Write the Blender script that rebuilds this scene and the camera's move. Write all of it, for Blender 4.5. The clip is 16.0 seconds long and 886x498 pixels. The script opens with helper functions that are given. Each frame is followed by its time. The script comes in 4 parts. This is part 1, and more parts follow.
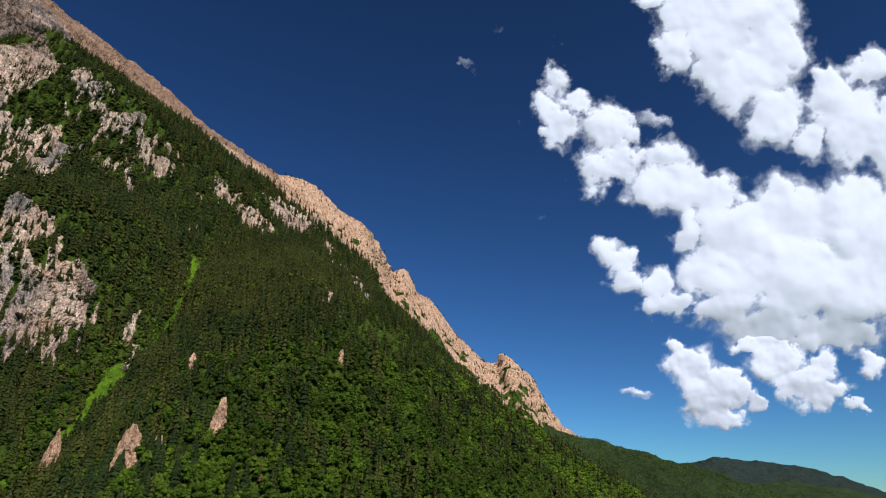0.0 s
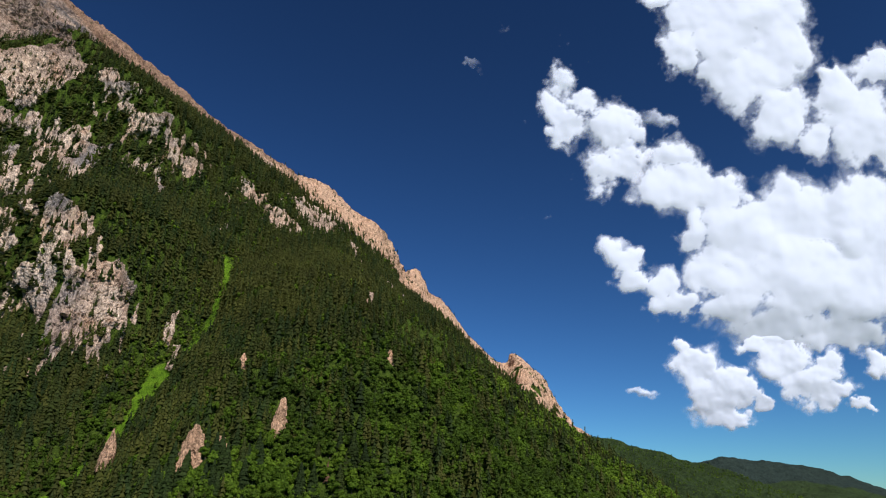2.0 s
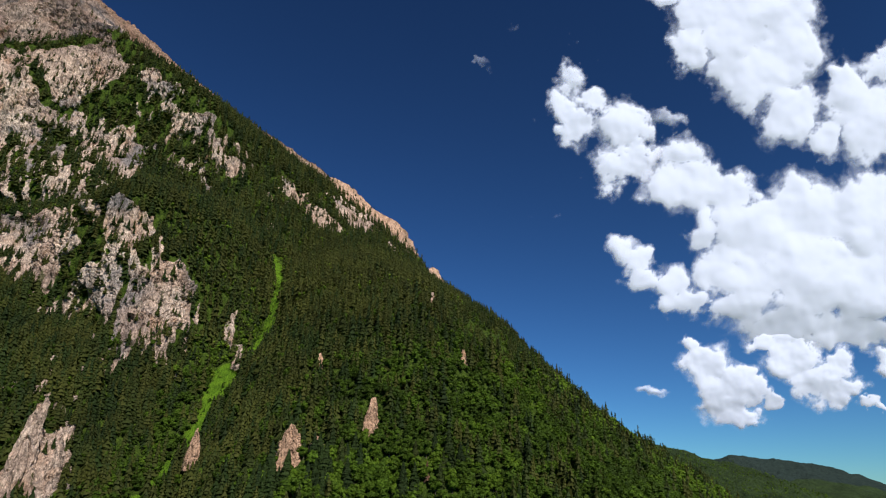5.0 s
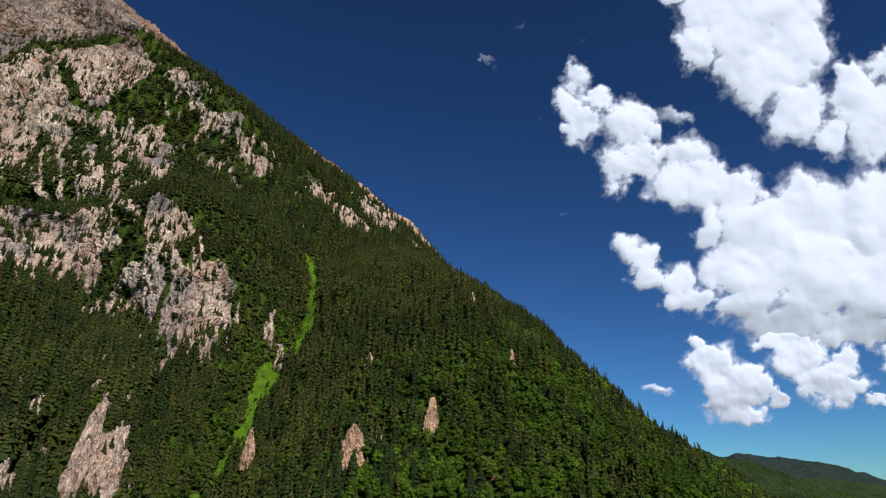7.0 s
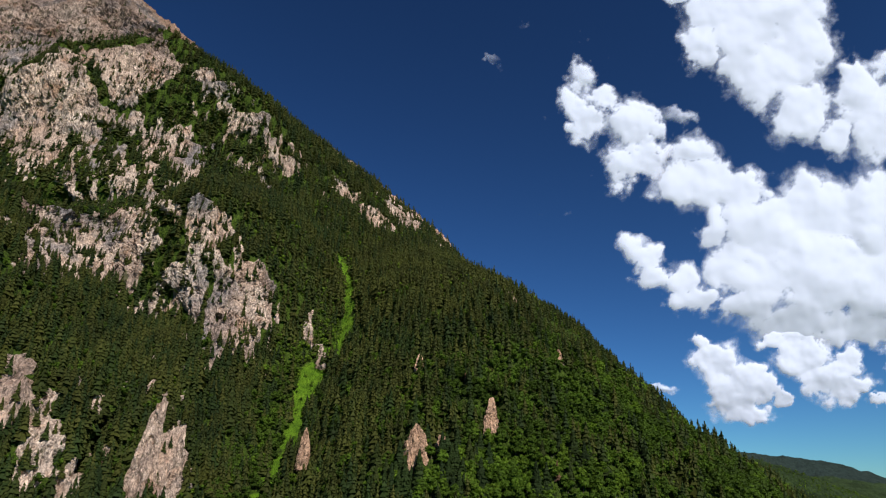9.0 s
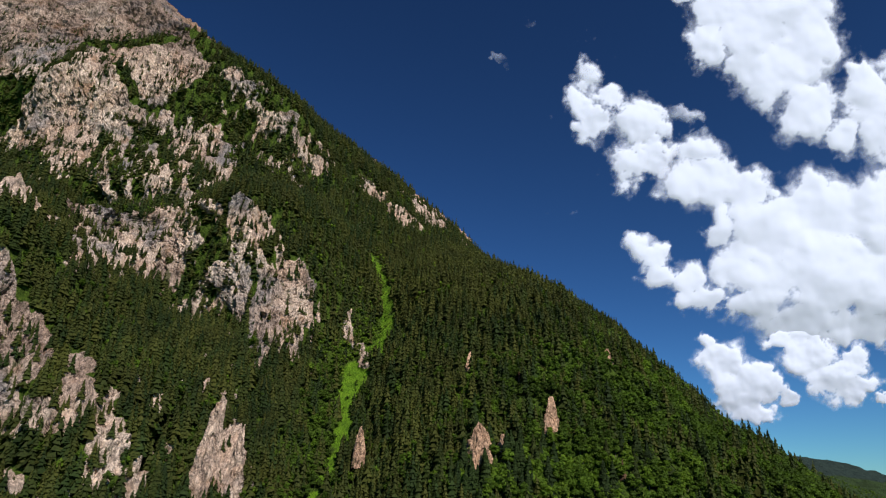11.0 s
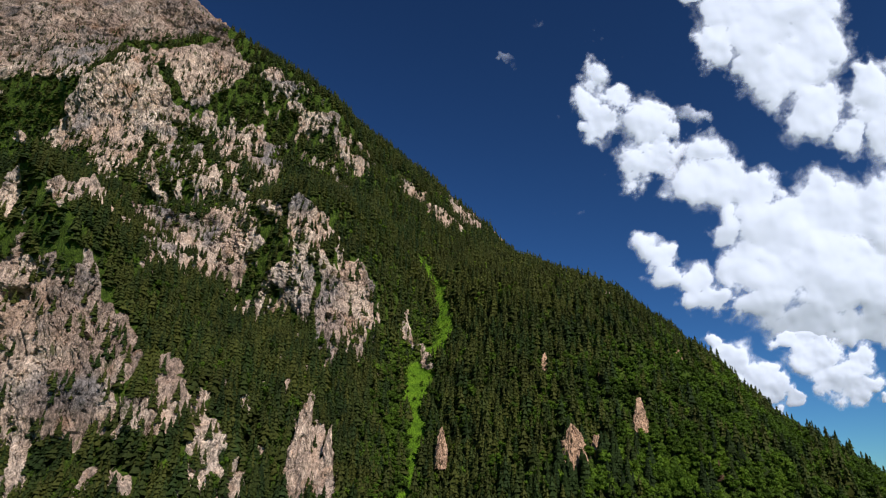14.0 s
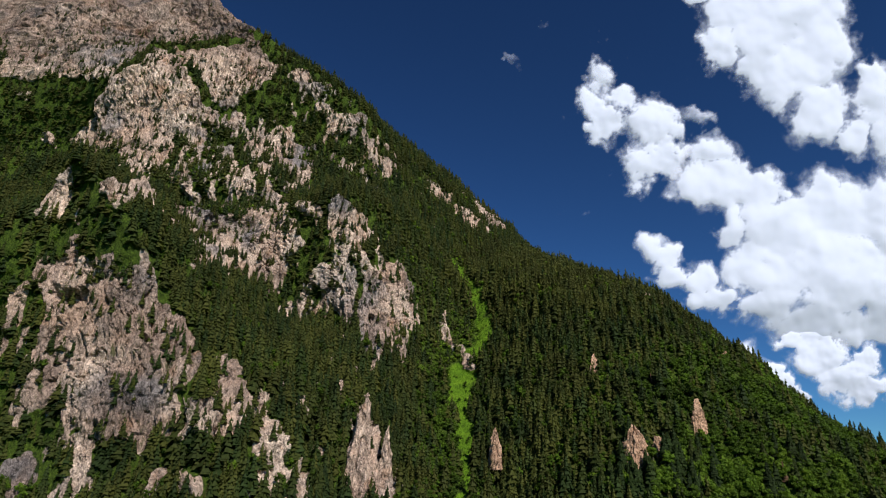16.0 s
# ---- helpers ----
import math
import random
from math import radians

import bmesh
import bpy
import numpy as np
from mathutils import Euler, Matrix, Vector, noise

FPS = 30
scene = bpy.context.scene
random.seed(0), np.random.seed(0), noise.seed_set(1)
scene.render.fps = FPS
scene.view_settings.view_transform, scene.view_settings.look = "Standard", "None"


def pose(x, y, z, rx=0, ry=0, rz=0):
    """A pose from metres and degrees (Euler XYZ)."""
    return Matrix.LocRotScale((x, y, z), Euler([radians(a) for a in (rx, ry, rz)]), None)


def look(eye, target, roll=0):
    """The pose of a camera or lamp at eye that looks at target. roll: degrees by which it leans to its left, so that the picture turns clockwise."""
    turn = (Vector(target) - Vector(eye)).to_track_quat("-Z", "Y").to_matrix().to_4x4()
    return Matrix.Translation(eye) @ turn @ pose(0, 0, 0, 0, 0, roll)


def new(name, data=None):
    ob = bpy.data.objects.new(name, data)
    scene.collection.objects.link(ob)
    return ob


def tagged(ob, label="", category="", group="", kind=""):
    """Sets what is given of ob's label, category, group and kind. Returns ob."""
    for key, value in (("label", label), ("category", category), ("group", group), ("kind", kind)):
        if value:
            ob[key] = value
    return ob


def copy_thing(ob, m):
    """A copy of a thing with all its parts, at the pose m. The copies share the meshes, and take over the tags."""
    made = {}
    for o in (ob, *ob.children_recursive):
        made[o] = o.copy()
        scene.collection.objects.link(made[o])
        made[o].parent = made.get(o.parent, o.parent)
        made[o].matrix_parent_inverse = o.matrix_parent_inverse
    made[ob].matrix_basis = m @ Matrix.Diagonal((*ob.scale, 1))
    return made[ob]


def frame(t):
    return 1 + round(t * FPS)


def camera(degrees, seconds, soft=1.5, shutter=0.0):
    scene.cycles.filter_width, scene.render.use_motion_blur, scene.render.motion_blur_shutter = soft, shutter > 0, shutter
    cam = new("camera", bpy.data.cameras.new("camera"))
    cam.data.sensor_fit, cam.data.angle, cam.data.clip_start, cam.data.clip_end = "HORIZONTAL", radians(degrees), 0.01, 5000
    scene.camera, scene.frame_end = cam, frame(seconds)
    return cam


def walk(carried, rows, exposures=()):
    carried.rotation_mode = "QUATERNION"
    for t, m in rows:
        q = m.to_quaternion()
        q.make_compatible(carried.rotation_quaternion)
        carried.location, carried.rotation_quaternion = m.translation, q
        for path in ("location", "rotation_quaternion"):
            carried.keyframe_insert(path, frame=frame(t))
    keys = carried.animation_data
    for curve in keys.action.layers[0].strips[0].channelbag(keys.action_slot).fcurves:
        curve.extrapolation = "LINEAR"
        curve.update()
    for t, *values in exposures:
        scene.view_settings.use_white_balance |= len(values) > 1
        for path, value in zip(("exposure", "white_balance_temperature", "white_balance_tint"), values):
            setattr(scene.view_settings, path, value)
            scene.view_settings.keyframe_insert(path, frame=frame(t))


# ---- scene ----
cam = camera(73.0, 16.0, soft=1.15)
PATH = [
    (0, (6.048, 2.469, 122.079), (6.043, 4.314, 122.852), 0.8),
    (0.5, (-4.685, 2.813, 122.019), (-4.691, 4.657, 122.793), 0.8),
    (1, (-15.302, 2.785, 121.955), (-15.308, 4.63, 122.728), 0.7),
    (1.5, (-25.889, 2.679, 121.964), (-25.896, 4.523, 122.736), 0.7),
    (2, (-36.313, 2.362, 121.975), (-36.32, 4.207, 122.747), 0.8),
    (2.5, (-47.116, 2.15, 121.946), (-47.124, 3.995, 122.718), 0.8),
    (3, (-57.378, 2.079, 121.94), (-57.386, 3.925, 122.711), 0.8),
    (3.5, (-68.321, 1.524, 121.872), (-68.329, 3.369, 122.642), 0.8),
    (4, (-78.648, 0.838, 121.831), (-78.657, 2.684, 122.601), 0.8),
    (6.3, (-127.364, -1.183, 121.855), (-127.377, 0.665, 122.619), 0.8),
    (6.5, (-131.527, -1.365, 121.876), (-131.54, 0.483, 122.641), 0.8),
    (7, (-141.867, -1.836, 122.035), (-141.88, 0.013, 122.797), 0.8),
    (7.5, (-152.903, -2.519, 122.148), (-152.916, -0.669, 122.909), 0.8),
    (8, (-163.612, -3.493, 122.109), (-163.623, -1.643, 122.87), 0.8),
    (8.5, (-174.83, -4.456, 122.06), (-174.841, -2.606, 122.819), 0.8),
    (9, (-185.468, -5.105, 121.972), (-185.478, -3.254, 122.731), 0.8),
    (11.3, (-235.485, -6.451, 121.256), (-235.497, -4.599, 122.011), 0.9),
    (11.5, (-240.022, -6.577, 121.266), (-240.033, -4.725, 122.021), 0.9),
    (12, (-251.05, -6.836, 121.139), (-251.057, -4.983, 121.893), 0.9),
    (12.5, (-262.023, -7.122, 121.08), (-262.032, -5.27, 121.834), 0.9),
    (13, (-272.76, -7.505, 121.088), (-272.767, -5.653, 121.842), 0.9),
    (13.5, (-283.967, -7.896, 121.001), (-283.975, -6.044, 121.755), 0.9),
    (14, (-294.597, -8.395, 121.077), (-294.605, -6.543, 121.831), 0.9),
    (14.5, (-305.481, -8.84, 121.022), (-305.49, -6.988, 121.777), 0.9),
    (15, (-316.335, -9.308, 120.825), (-316.343, -7.457, 121.58), 0.9),
    (15.5, (-327.341, -9.681, 120.648), (-327.349, -7.829, 121.403), 0.9),
    (16, (-337.963, -10.084, 120.559), (-337.97, -8.232, 121.315), 0.9),
]
walk(cam, [(t, look(eye, target, roll)) for t, eye, target, roll in PATH])

# ---- light ----
SUN_FROM = Vector((0.46, -0.84, 0.78)).normalized()
world = bpy.data.worlds.new("sky")
scene.world = world
world.use_nodes = True
wn, wl = world.node_tree.nodes, world.node_tree.links
wn.clear()
sky = wn.new("ShaderNodeTexSky")
sky.sky_type = "NISHITA"
sky.sun_disc = False
sky.sun_elevation = math.asin(SUN_FROM.z)
sky.sun_rotation = math.atan2(SUN_FROM.x, SUN_FROM.y)
sky.altitude = 900
sky.air_density, sky.dust_density, sky.ozone_density = 1.0, 0.0, 3.0
# a deep polarised blue: each channel of the sky at its own contrast
split, join = wn.new("ShaderNodeSeparateColor"), wn.new("ShaderNodeCombineColor")
wl.new(sky.outputs[0], split.inputs[0])
for channel, (power, scale) in enumerate(((1.35, 0.140), (1.43, 0.217), (1.46, 0.262))):
    raised, scaled = wn.new("ShaderNodeMath"), wn.new("ShaderNodeMath")
    raised.operation, scaled.operation = "POWER", "MULTIPLY"
    raised.inputs[1].default_value, scaled.inputs[1].default_value = power, scale
    wl.new(split.outputs[channel], raised.inputs[0])
    wl.new(raised.outputs[0], scaled.inputs[0])
    wl.new(scaled.outputs[0], join.inputs[channel])
back = wn.new("ShaderNodeBackground")
back.inputs["Strength"].default_value = 0.1
out = wn.new("ShaderNodeOutputWorld")
wl.new(join.outputs[0], back.inputs[0])
wl.new(back.outputs[0], out.inputs[0])

sun = new("sun", bpy.data.lights.new("sun", "SUN"))
sun.data.energy, sun.data.angle, sun.data.color = 5.0, radians(0.53), (1.0, 0.95, 0.86)
sun.matrix_world = look(SUN_FROM * 3000, (0, 0, 0))
scene.view_settings.exposure = 0.4

# ---- numeric noise ----
_rng = np.random.default_rng(7)
_perm = np.tile(_rng.permutation(512), 3)
_grad = _rng.normal(size=(512, 3))
_grad /= np.linalg.norm(_grad, axis=1)[:, None]


def perlin(p):
    """Gradient noise, about -1 to 1, at the rows of p."""
    p = np.asarray(p, float)
    i = np.floor(p).astype(int)
    f = p - i
    w = f * f * f * (f * (f * 6 - 15) + 10)
    i &= 511
    total = 0
    for a in (0, 1):
        pa = _perm[i[:, 0] + a]
        for b in (0, 1):
            pb = _perm[pa + i[:, 1] + b]
            for c in (0, 1):
                g = _grad[_perm[pb + i[:, 2] + c]]
                d = g[:, 0] * (f[:, 0] - a) + g[:, 1] * (f[:, 1] - b) + g[:, 2] * (f[:, 2] - c)
                k = (w[:, 0] if a else 1 - w[:, 0]) * (w[:, 1] if b else 1 - w[:, 1]) * (w[:, 2] if c else 1 - w[:, 2])
                total = total + d * k
    return total * 1.6


def fbm(p, octaves=4, gain=0.5):
    total, amp = 0, 1.0
    for o in range(octaves):
        total = total + amp * perlin(np.asarray(p) * 2.03 ** o + 17.3 * o)
        amp *= gain
    return total


def ridged(p, octaves=3):
    total, amp = 0, 1.0
    for o in range(octaves):
        total = total + amp * (0.62 - 2 * np.abs(perlin(np.asarray(p) * 2.1 ** o + 31.7 * o)))
        amp *= 0.5
    return total


def cracks(p, width=0.10):
    """0 in narrow seams, 1 on the blocks between."""
    return smooth(0.0, width, np.abs(perlin(p)))


def smooth(a, b, x):
    t = np.clip((x - a) / (b - a), 0, 1)
    return t * t * (3 - 2 * t)


def spline(knots, values, at):
    """Catmull-Rom through values (K x ...) at rising knots, at the places given."""
    knots, values, at = np.asarray(knots, float), np.asarray(values, float), np.asarray(at, float)
    k = np.clip(np.searchsorted(knots, at, side="right") - 1, 0, len(knots) - 2)
    h = (knots[k + 1] - knots[k])
    t = np.clip((at - knots[k]) / h, 0, 1)
    slope = np.gradient(values, knots, axis=0)
    sh = (-1,) + (1,) * (values.ndim - 1)
    t, h = t.reshape(sh), h.reshape(sh)
    return ((2 * t ** 3 - 3 * t ** 2 + 1) * values[k] + (t ** 3 - 2 * t ** 2 + t) * h * slope[k]
            + (-2 * t ** 3 + 3 * t ** 2) * values[k + 1] + (t ** 3 - t ** 2) * h * slope[k + 1])


# ---- meshes from arrays ----
def mesh_from(name, verts, faces, smooth_shade=True, **floats):
    """A mesh from N x 3 places and M x 3 or M x 4 corners, with float attributes on its points."""
    verts, faces = np.ascontiguousarray(verts, np.float32), np.ascontiguousarray(faces, np.int32)
    n = faces.shape[1]
    me = bpy.data.meshes.new(name)
    me.vertices.add(len(verts))
    me.vertices.foreach_set("co", verts.ravel())
    me.loops.add(faces.size)
    me.loops.foreach_set("vertex_index", faces.ravel())
    me.polygons.add(len(faces))
    me.polygons.foreach_set("loop_start", np.arange(0, faces.size, n, dtype=np.int32))
    me.polygons.foreach_set("loop_total", np.full(len(faces), n, np.int32))
    me.polygons.foreach_set("use_smooth", np.full(len(faces), smooth_shade))
    for key, value in floats.items():
        me.attributes.new(key, "FLOAT", "POINT").data.foreach_set("value", np.ascontiguousarray(value, np.float32).ravel())
    me.update(calc_edges=True)
    return me


def grid_faces(rows, cols):
    i = np.arange(rows * cols).reshape(rows, cols)
    return np.stack([i[:-1, :-1], i[:-1, 1:], i[1:, 1:], i[1:, :-1]], -1).reshape(-1, 4)


def part(name, me, material, parent=None, label=""):
    ob = new(name, me)
    if not me.materials:
        me.materials.append(material)
    ob.parent = parent
    return tagged(ob, label)


# ---- materials ----
class Mat:
    """A small helper round a node tree."""

    def __init__(self, name):
        self.m = bpy.data.materials.new(name)
        self.m.use_nodes = True
        self.n, self.l = self.m.node_tree.nodes, self.m.node_tree.links
        self.bsdf = self.n["Principled BSDF"]
        self.out = self.n["Material Output"]
        self.geo = self.n.new("ShaderNodeNewGeometry")

    def put(self, socket, value):
        if isinstance(value, bpy.types.NodeSocket):
            self.l.new(value, socket)
        else:
            socket.default_value = (*value, 1) if isinstance(value, tuple) and len(value) == 3 and socket.type == "RGBA" else value

    def attr(self, name):
        a = self.n.new("ShaderNodeAttribute")
        a.attribute_name = name
        return a.outputs["Fac"]

    def noise(self, size, stretch=(1, 1, 1), detail=5, rough=0.6, distort=0.0):
        m = self.n.new("ShaderNodeMapping")
        m.inputs["Scale"].default_value = [s / size for s in stretch]
        self.l.new(self.geo.outputs["Position"], m.inputs[0])
        t = self.n.new("ShaderNodeTexNoise")
        t.inputs["Scale"].default_value, t.inputs["Detail"].default_value = 1.0, detail
        t.inputs["Roughness"].default_value, t.inputs["Distortion"].default_value = rough, distort
        self.l.new(m.outputs[0], t.inputs["Vector"])
        return t.outputs["Fac"]

    def ramp(self, fac, *stops):
        r = self.n.new("ShaderNodeValToRGB")
        e = r.color_ramp.elements
        while len(e) < len(stops):
            e.new(0.5)
        for i, (pos, col) in enumerate(stops):
            e[i].position = pos
            e[i].color = (*col, 1) if isinstance(col, tuple) else (col, col, col, 1)
        self.l.new(fac, r.inputs[0])
        return r.outputs[0]

    def mix(self, fac, a, b, kind="MIX"):
        m = self.n.new("ShaderNodeMix")
        m.data_type, m.blend_type = "RGBA", kind
        self.put(m.inputs[0], fac), self.put(m.inputs[6], a), self.put(m.inputs[7], b)
        return m.outputs[2]

    def math(self, op, a, b=0.0, clamp=False):
        m = self.n.new("ShaderNodeMath")
        m.operation, m.use_clamp = op, clamp
        self.put(m.inputs[0], a), self.put(m.inputs[1], b)
        return m.outputs[0]

    def bump(self, height, distance, strength=1.0):
        b = self.n.new("ShaderNodeBump")
        b.inputs["Strength"].default_value, b.inputs["Distance"].default_value = strength, distance
        self.l.new(height, b.inputs["Height"])
        self.l.new(b.outputs[0], self.bsdf.inputs["Normal"])

    def done(self, colour, rough=0.9, spec=0.2):
        self.put(self.bsdf.inputs["Base Color"], colour)
        self.put(self.bsdf.inputs["Roughness"], rough)
        self.bsdf.inputs["Specular IOR Level"].default_value = spec
        return self.m


def mountain_material(name, warm=0.0, dull=1.0):
    """Limestone, forest floor and grass, told apart by the attributes rock and grass."""
    k = Mat(name)
    base = k.ramp(k.noise(55, (1, 1, 0.6), 6), (0.30, (0.40, 0.29, 0.24)), (0.46, (0.62, 0.46, 0.375)), (0.60, (0.77, 0.605, 0.50)), (0.8, (0.53, 0.43, 0.38)))
    orange = k.ramp(k.noise(30, (1, 1, 0.7), 6, 0.65), (0.56, 0.0), (0.66, 0.75))
    base = k.mix(orange, base, (0.40, 0.225, 0.135))
    grey = k.ramp(k.noise(90, (1, 1, 1.4), 3), (0.50, 0.0), (0.65, 0.85))
    base = k.mix(grey, base, (0.255, 0.24, 0.25))
    base = k.mix(k.math("ADD", k.math("MULTIPLY", k.attr("ochre"), 0.7), warm, True), base, (0.60, 0.36, 0.23))
    base = k.mix(k.attr("darker_rock"), base, k.mix(1.0, base, (0.53, 0.51, 0.52), "MULTIPLY"))
    streak = k.ramp(k.noise(7, (1, 1, 0.16), 6, 0.65), (0.30, 0.45), (0.5, 1.0), (0.72, 1.2))
    base = k.mix(0.85, base, streak, "MULTIPLY")
    crack = k.ramp(k.noise(3.2, (1, 1, 0.45), 5, 0.7), (0.36, 0.30), (0.46, 1.0))
    base = k.mix(0.8, base, crack, "MULTIPLY")
    v = k.n.new("ShaderNodeTexVoronoi")
    v.feature = "DISTANCE_TO_EDGE"
    vm = k.n.new("ShaderNodeMapping")
    vm.inputs["Scale"].default_value = (0.30, 0.30, 0.055)
    wav = k.n.new("ShaderNodeVectorMath")
    k.l.new(k.geo.outputs["Position"], wav.inputs[0])
    wn3 = k.n.new("ShaderNodeTexNoise")
    wn3.inputs["Scale"].default_value = 0.3
    k.l.new(k.geo.outputs["Position"], wn3.inputs["Vector"])
    sc3 = k.n.new("ShaderNodeVectorMath")
    sc3.operation = "SCALE"
    sc3.inputs["Scale"].default_value = 7.0
    k.l.new(wn3.outputs["Color"], sc3.inputs[0])
    k.l.new(sc3.outputs[0], wav.inputs[1])
    k.l.new(wav.outputs[0], vm.inputs[0])
    v.inputs["Scale"].default_value = 1.0
    k.l.new(vm.outputs[0], v.inputs["Vector"])
    seam = k.ramp(v.outputs["Distance"], (0.02, 0.38), (0.12, 1.0))
    base = k.mix(0.62, base, seam, "MULTIPLY")
    for size, tall, dark, width in ((2.2, 0.30, 0.50, 0.05), (5.0, 0.42, 0.38, 0.035)):
        jm, joint = k.n.new("ShaderNodeMapping"), k.n.new("ShaderNodeTexVoronoi")
        jm.inputs["Scale"].default_value = (1 / size, 1 / size, tall / size)
        joint.feature = "DISTANCE_TO_EDGE"
        joint.inputs["Scale"].default_value = 1.0
        k.l.new(wav.outputs[0], jm.inputs[0])
        k.l.new(jm.outputs[0], joint.inputs["Vector"])
        some = k.ramp(k.noise(size * 4, (1, 1, 0.6), 3), (0.42, 0.15), (0.58, 0.95))
        base = k.mix(some, base, k.ramp(joint.outputs["Distance"], (0.0, dark), (width, 0.72), (width * 3, 1.06)), "MULTIPLY")
    moss = k.ramp(k.noise(11, (1, 1, 0.5), 5, 0.7), (0.60, 0.0), (0.68, 0.8))
    base = k.mix(moss, base, (0.040, 0.055, 0.012))
    floor = k.ramp(k.noise(3.0, (1, 1, 1), 7, 0.75), (0.34, (0.012, 0.022, 0.004)), (0.52, (0.045, 0.075, 0.009)), (0.70, (0.090, 0.130, 0.018)))
    grass = k.ramp(k.noise(12, (1, 1, 1), 6, 0.7), (0.3, (0.045, 0.095, 0.006)), (0.55, (0.095, 0.185, 0.010)), (0.8, (0.15, 0.22, 0.02)))
    ground = k.mix(k.attr("grass"), floor, grass)
    rockfac = k.ramp(k.math("ADD", k.attr("rock"), k.math("MULTIPLY", k.math("SUBTRACT", k.noise(4, (1, 1, 0.5), 5), 0.5), 0.45)), (0.42, 0.0), (0.56, 1.0))
    col = k.mix(rockfac, ground, base)
    h = k.math("ADD", k.math("MULTIPLY", seam, 0.2), k.noise(4.0, (1, 1, 0.35), 9, 0.74))
    k.bump(h, 4.6, 1.0)
    # broken limestone: blocks of several metres, each facing its own way
    fm, facet = k.n.new("ShaderNodeMapping"), k.n.new("ShaderNodeTexVoronoi")
    fm.inputs["Scale"].default_value = (0.16, 0.16, 0.06)
    facet.inputs["Scale"].default_value = 1.0
    k.l.new(wav.outputs[0], fm.inputs[0])
    k.l.new(fm.outputs[0], facet.inputs["Vector"])
    lean, far, face, unit = (k.n.new("ShaderNodeVectorMath") for _ in range(4))
    lean.operation, far.operation, unit.operation = "SUBTRACT", "SCALE", "NORMALIZE"
    lean.inputs[1].default_value = (0.5, 0.5, 0.5)
    k.l.new(facet.outputs["Color"], lean.inputs[0])
    k.l.new(lean.outputs[0], far.inputs[0])
    k.put(far.inputs["Scale"], k.math("MULTIPLY", rockfac, 0.55))
    k.l.new(far.outputs[0], face.inputs[0])
    k.l.new(k.geo.outputs["Normal"], face.inputs[1])
    k.l.new(face.outputs[0], unit.inputs[0])
    k.l.new(unit.outputs[0], k.bsdf.inputs["Normal"].links[0].from_node.inputs["Normal"])
    return k.done(col, 0.95, 0.1)


def foliage_material(name, dark, mid, light):
    k = Mat(name)
    info = k.n.new("ShaderNodeObjectInfo")
    tint = k.math("ADD", k.attr("tint"), k.math("MULTIPLY", k.math("SUBTRACT", info.outputs["Random"], 0.5), 0.6), True)
    col = k.ramp(tint, (0.0, dark), (0.5, mid), (1.0, light))
    col = k.mix(0.8, col, k.ramp(k.noise(1.3, (1, 1, 1), 3), (0.3, 0.55), (0.7, 1.35)), "MULTIPLY")
    col = k.mix(0.7, col, k.ramp(k.noise(40, (1, 1, 1), 3), (0.35, 0.6), (0.65, 1.25)), "MULTIPLY")
    k.done(col, 0.75, 0.15)
    # leaves let some light through
    leaf, both = k.n.new("ShaderNodeBsdfTranslucent"), k.n.new("ShaderNodeMixShader")
    both.inputs[0].default_value = 0.35
    k.put(leaf.inputs[0], k.mix(1.0, col, (1.5, 1.6, 1.2), "MULTIPLY"))
    k.l.new(k.bsdf.outputs[0], both.inputs[1])
    k.l.new(leaf.outputs[0], both.inputs[2])
    k.l.new(both.outputs[0], k.out.inputs[0])
    return k.m


MOUNTAIN = mountain_material("mountainside")
CRAG = mountain_material("crag_limestone", 0.8)
PALE = mountain_material("pinnacle_limestone", 0.08)
RIDGE = mountain_material("ridge_limestone", 0.72)
_d = Mat("distant_forest")
_c = _d.mix(0.6, _d.ramp(_d.noise(14, (1, 1, 1), 6, 0.7), (0.3, (0.012, 0.022, 0.010)), (0.7, (0.035, 0.055, 0.018))), _d.ramp(_d.noise(120, (1, 1, 1), 3), (0.35, 0.7), (0.65, 1.3)), "MULTIPLY")
_d.bump(_d.noise(16, (1, 1, 1), 7, 0.7), 14, 1.0)
DISTANT = _d.done(_c, 0.95, 0.05)
# conifers of the far hill, the blue of distance haze mixed into their colour
_f = Mat("hazed_conifers")
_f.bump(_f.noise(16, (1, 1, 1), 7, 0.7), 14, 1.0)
HAZED_CONIFERS = _f.done(_f.ramp(_f.noise(22, (1, 1, 1), 6, 0.7), (0.3, (0.010, 0.017, 0.016)), (0.7, (0.028, 0.042, 0.036))), 0.95, 0.05)
SPRUCE = foliage_material("spruce_needles", (0.0110, 0.0220, 0.0062), (0.0215, 0.0375, 0.0080), (0.054, 0.060, 0.0115))
BEECH = foliage_material("beech_leaves", (0.032, 0.058, 0.005), (0.062, 0.110, 0.008), (0.120, 0.185, 0.014))
_b = Mat("bark")
BARK = _b.done(_b.ramp(_b.noise(0.5, (1, 1, 0.2)), (0.3, (0.05, 0.04, 0.03)), (0.7, (0.14, 0.115, 0.09))), 0.95)

# ==== terrain ====
# The mountain as a contour map: plan lines (x, y) from west to east at each height.
COLS = 13
CONTOURS = {}


def contour(z, *xy):
    CONTOURS[z] = np.array(xy, float).reshape(COLS, 2)


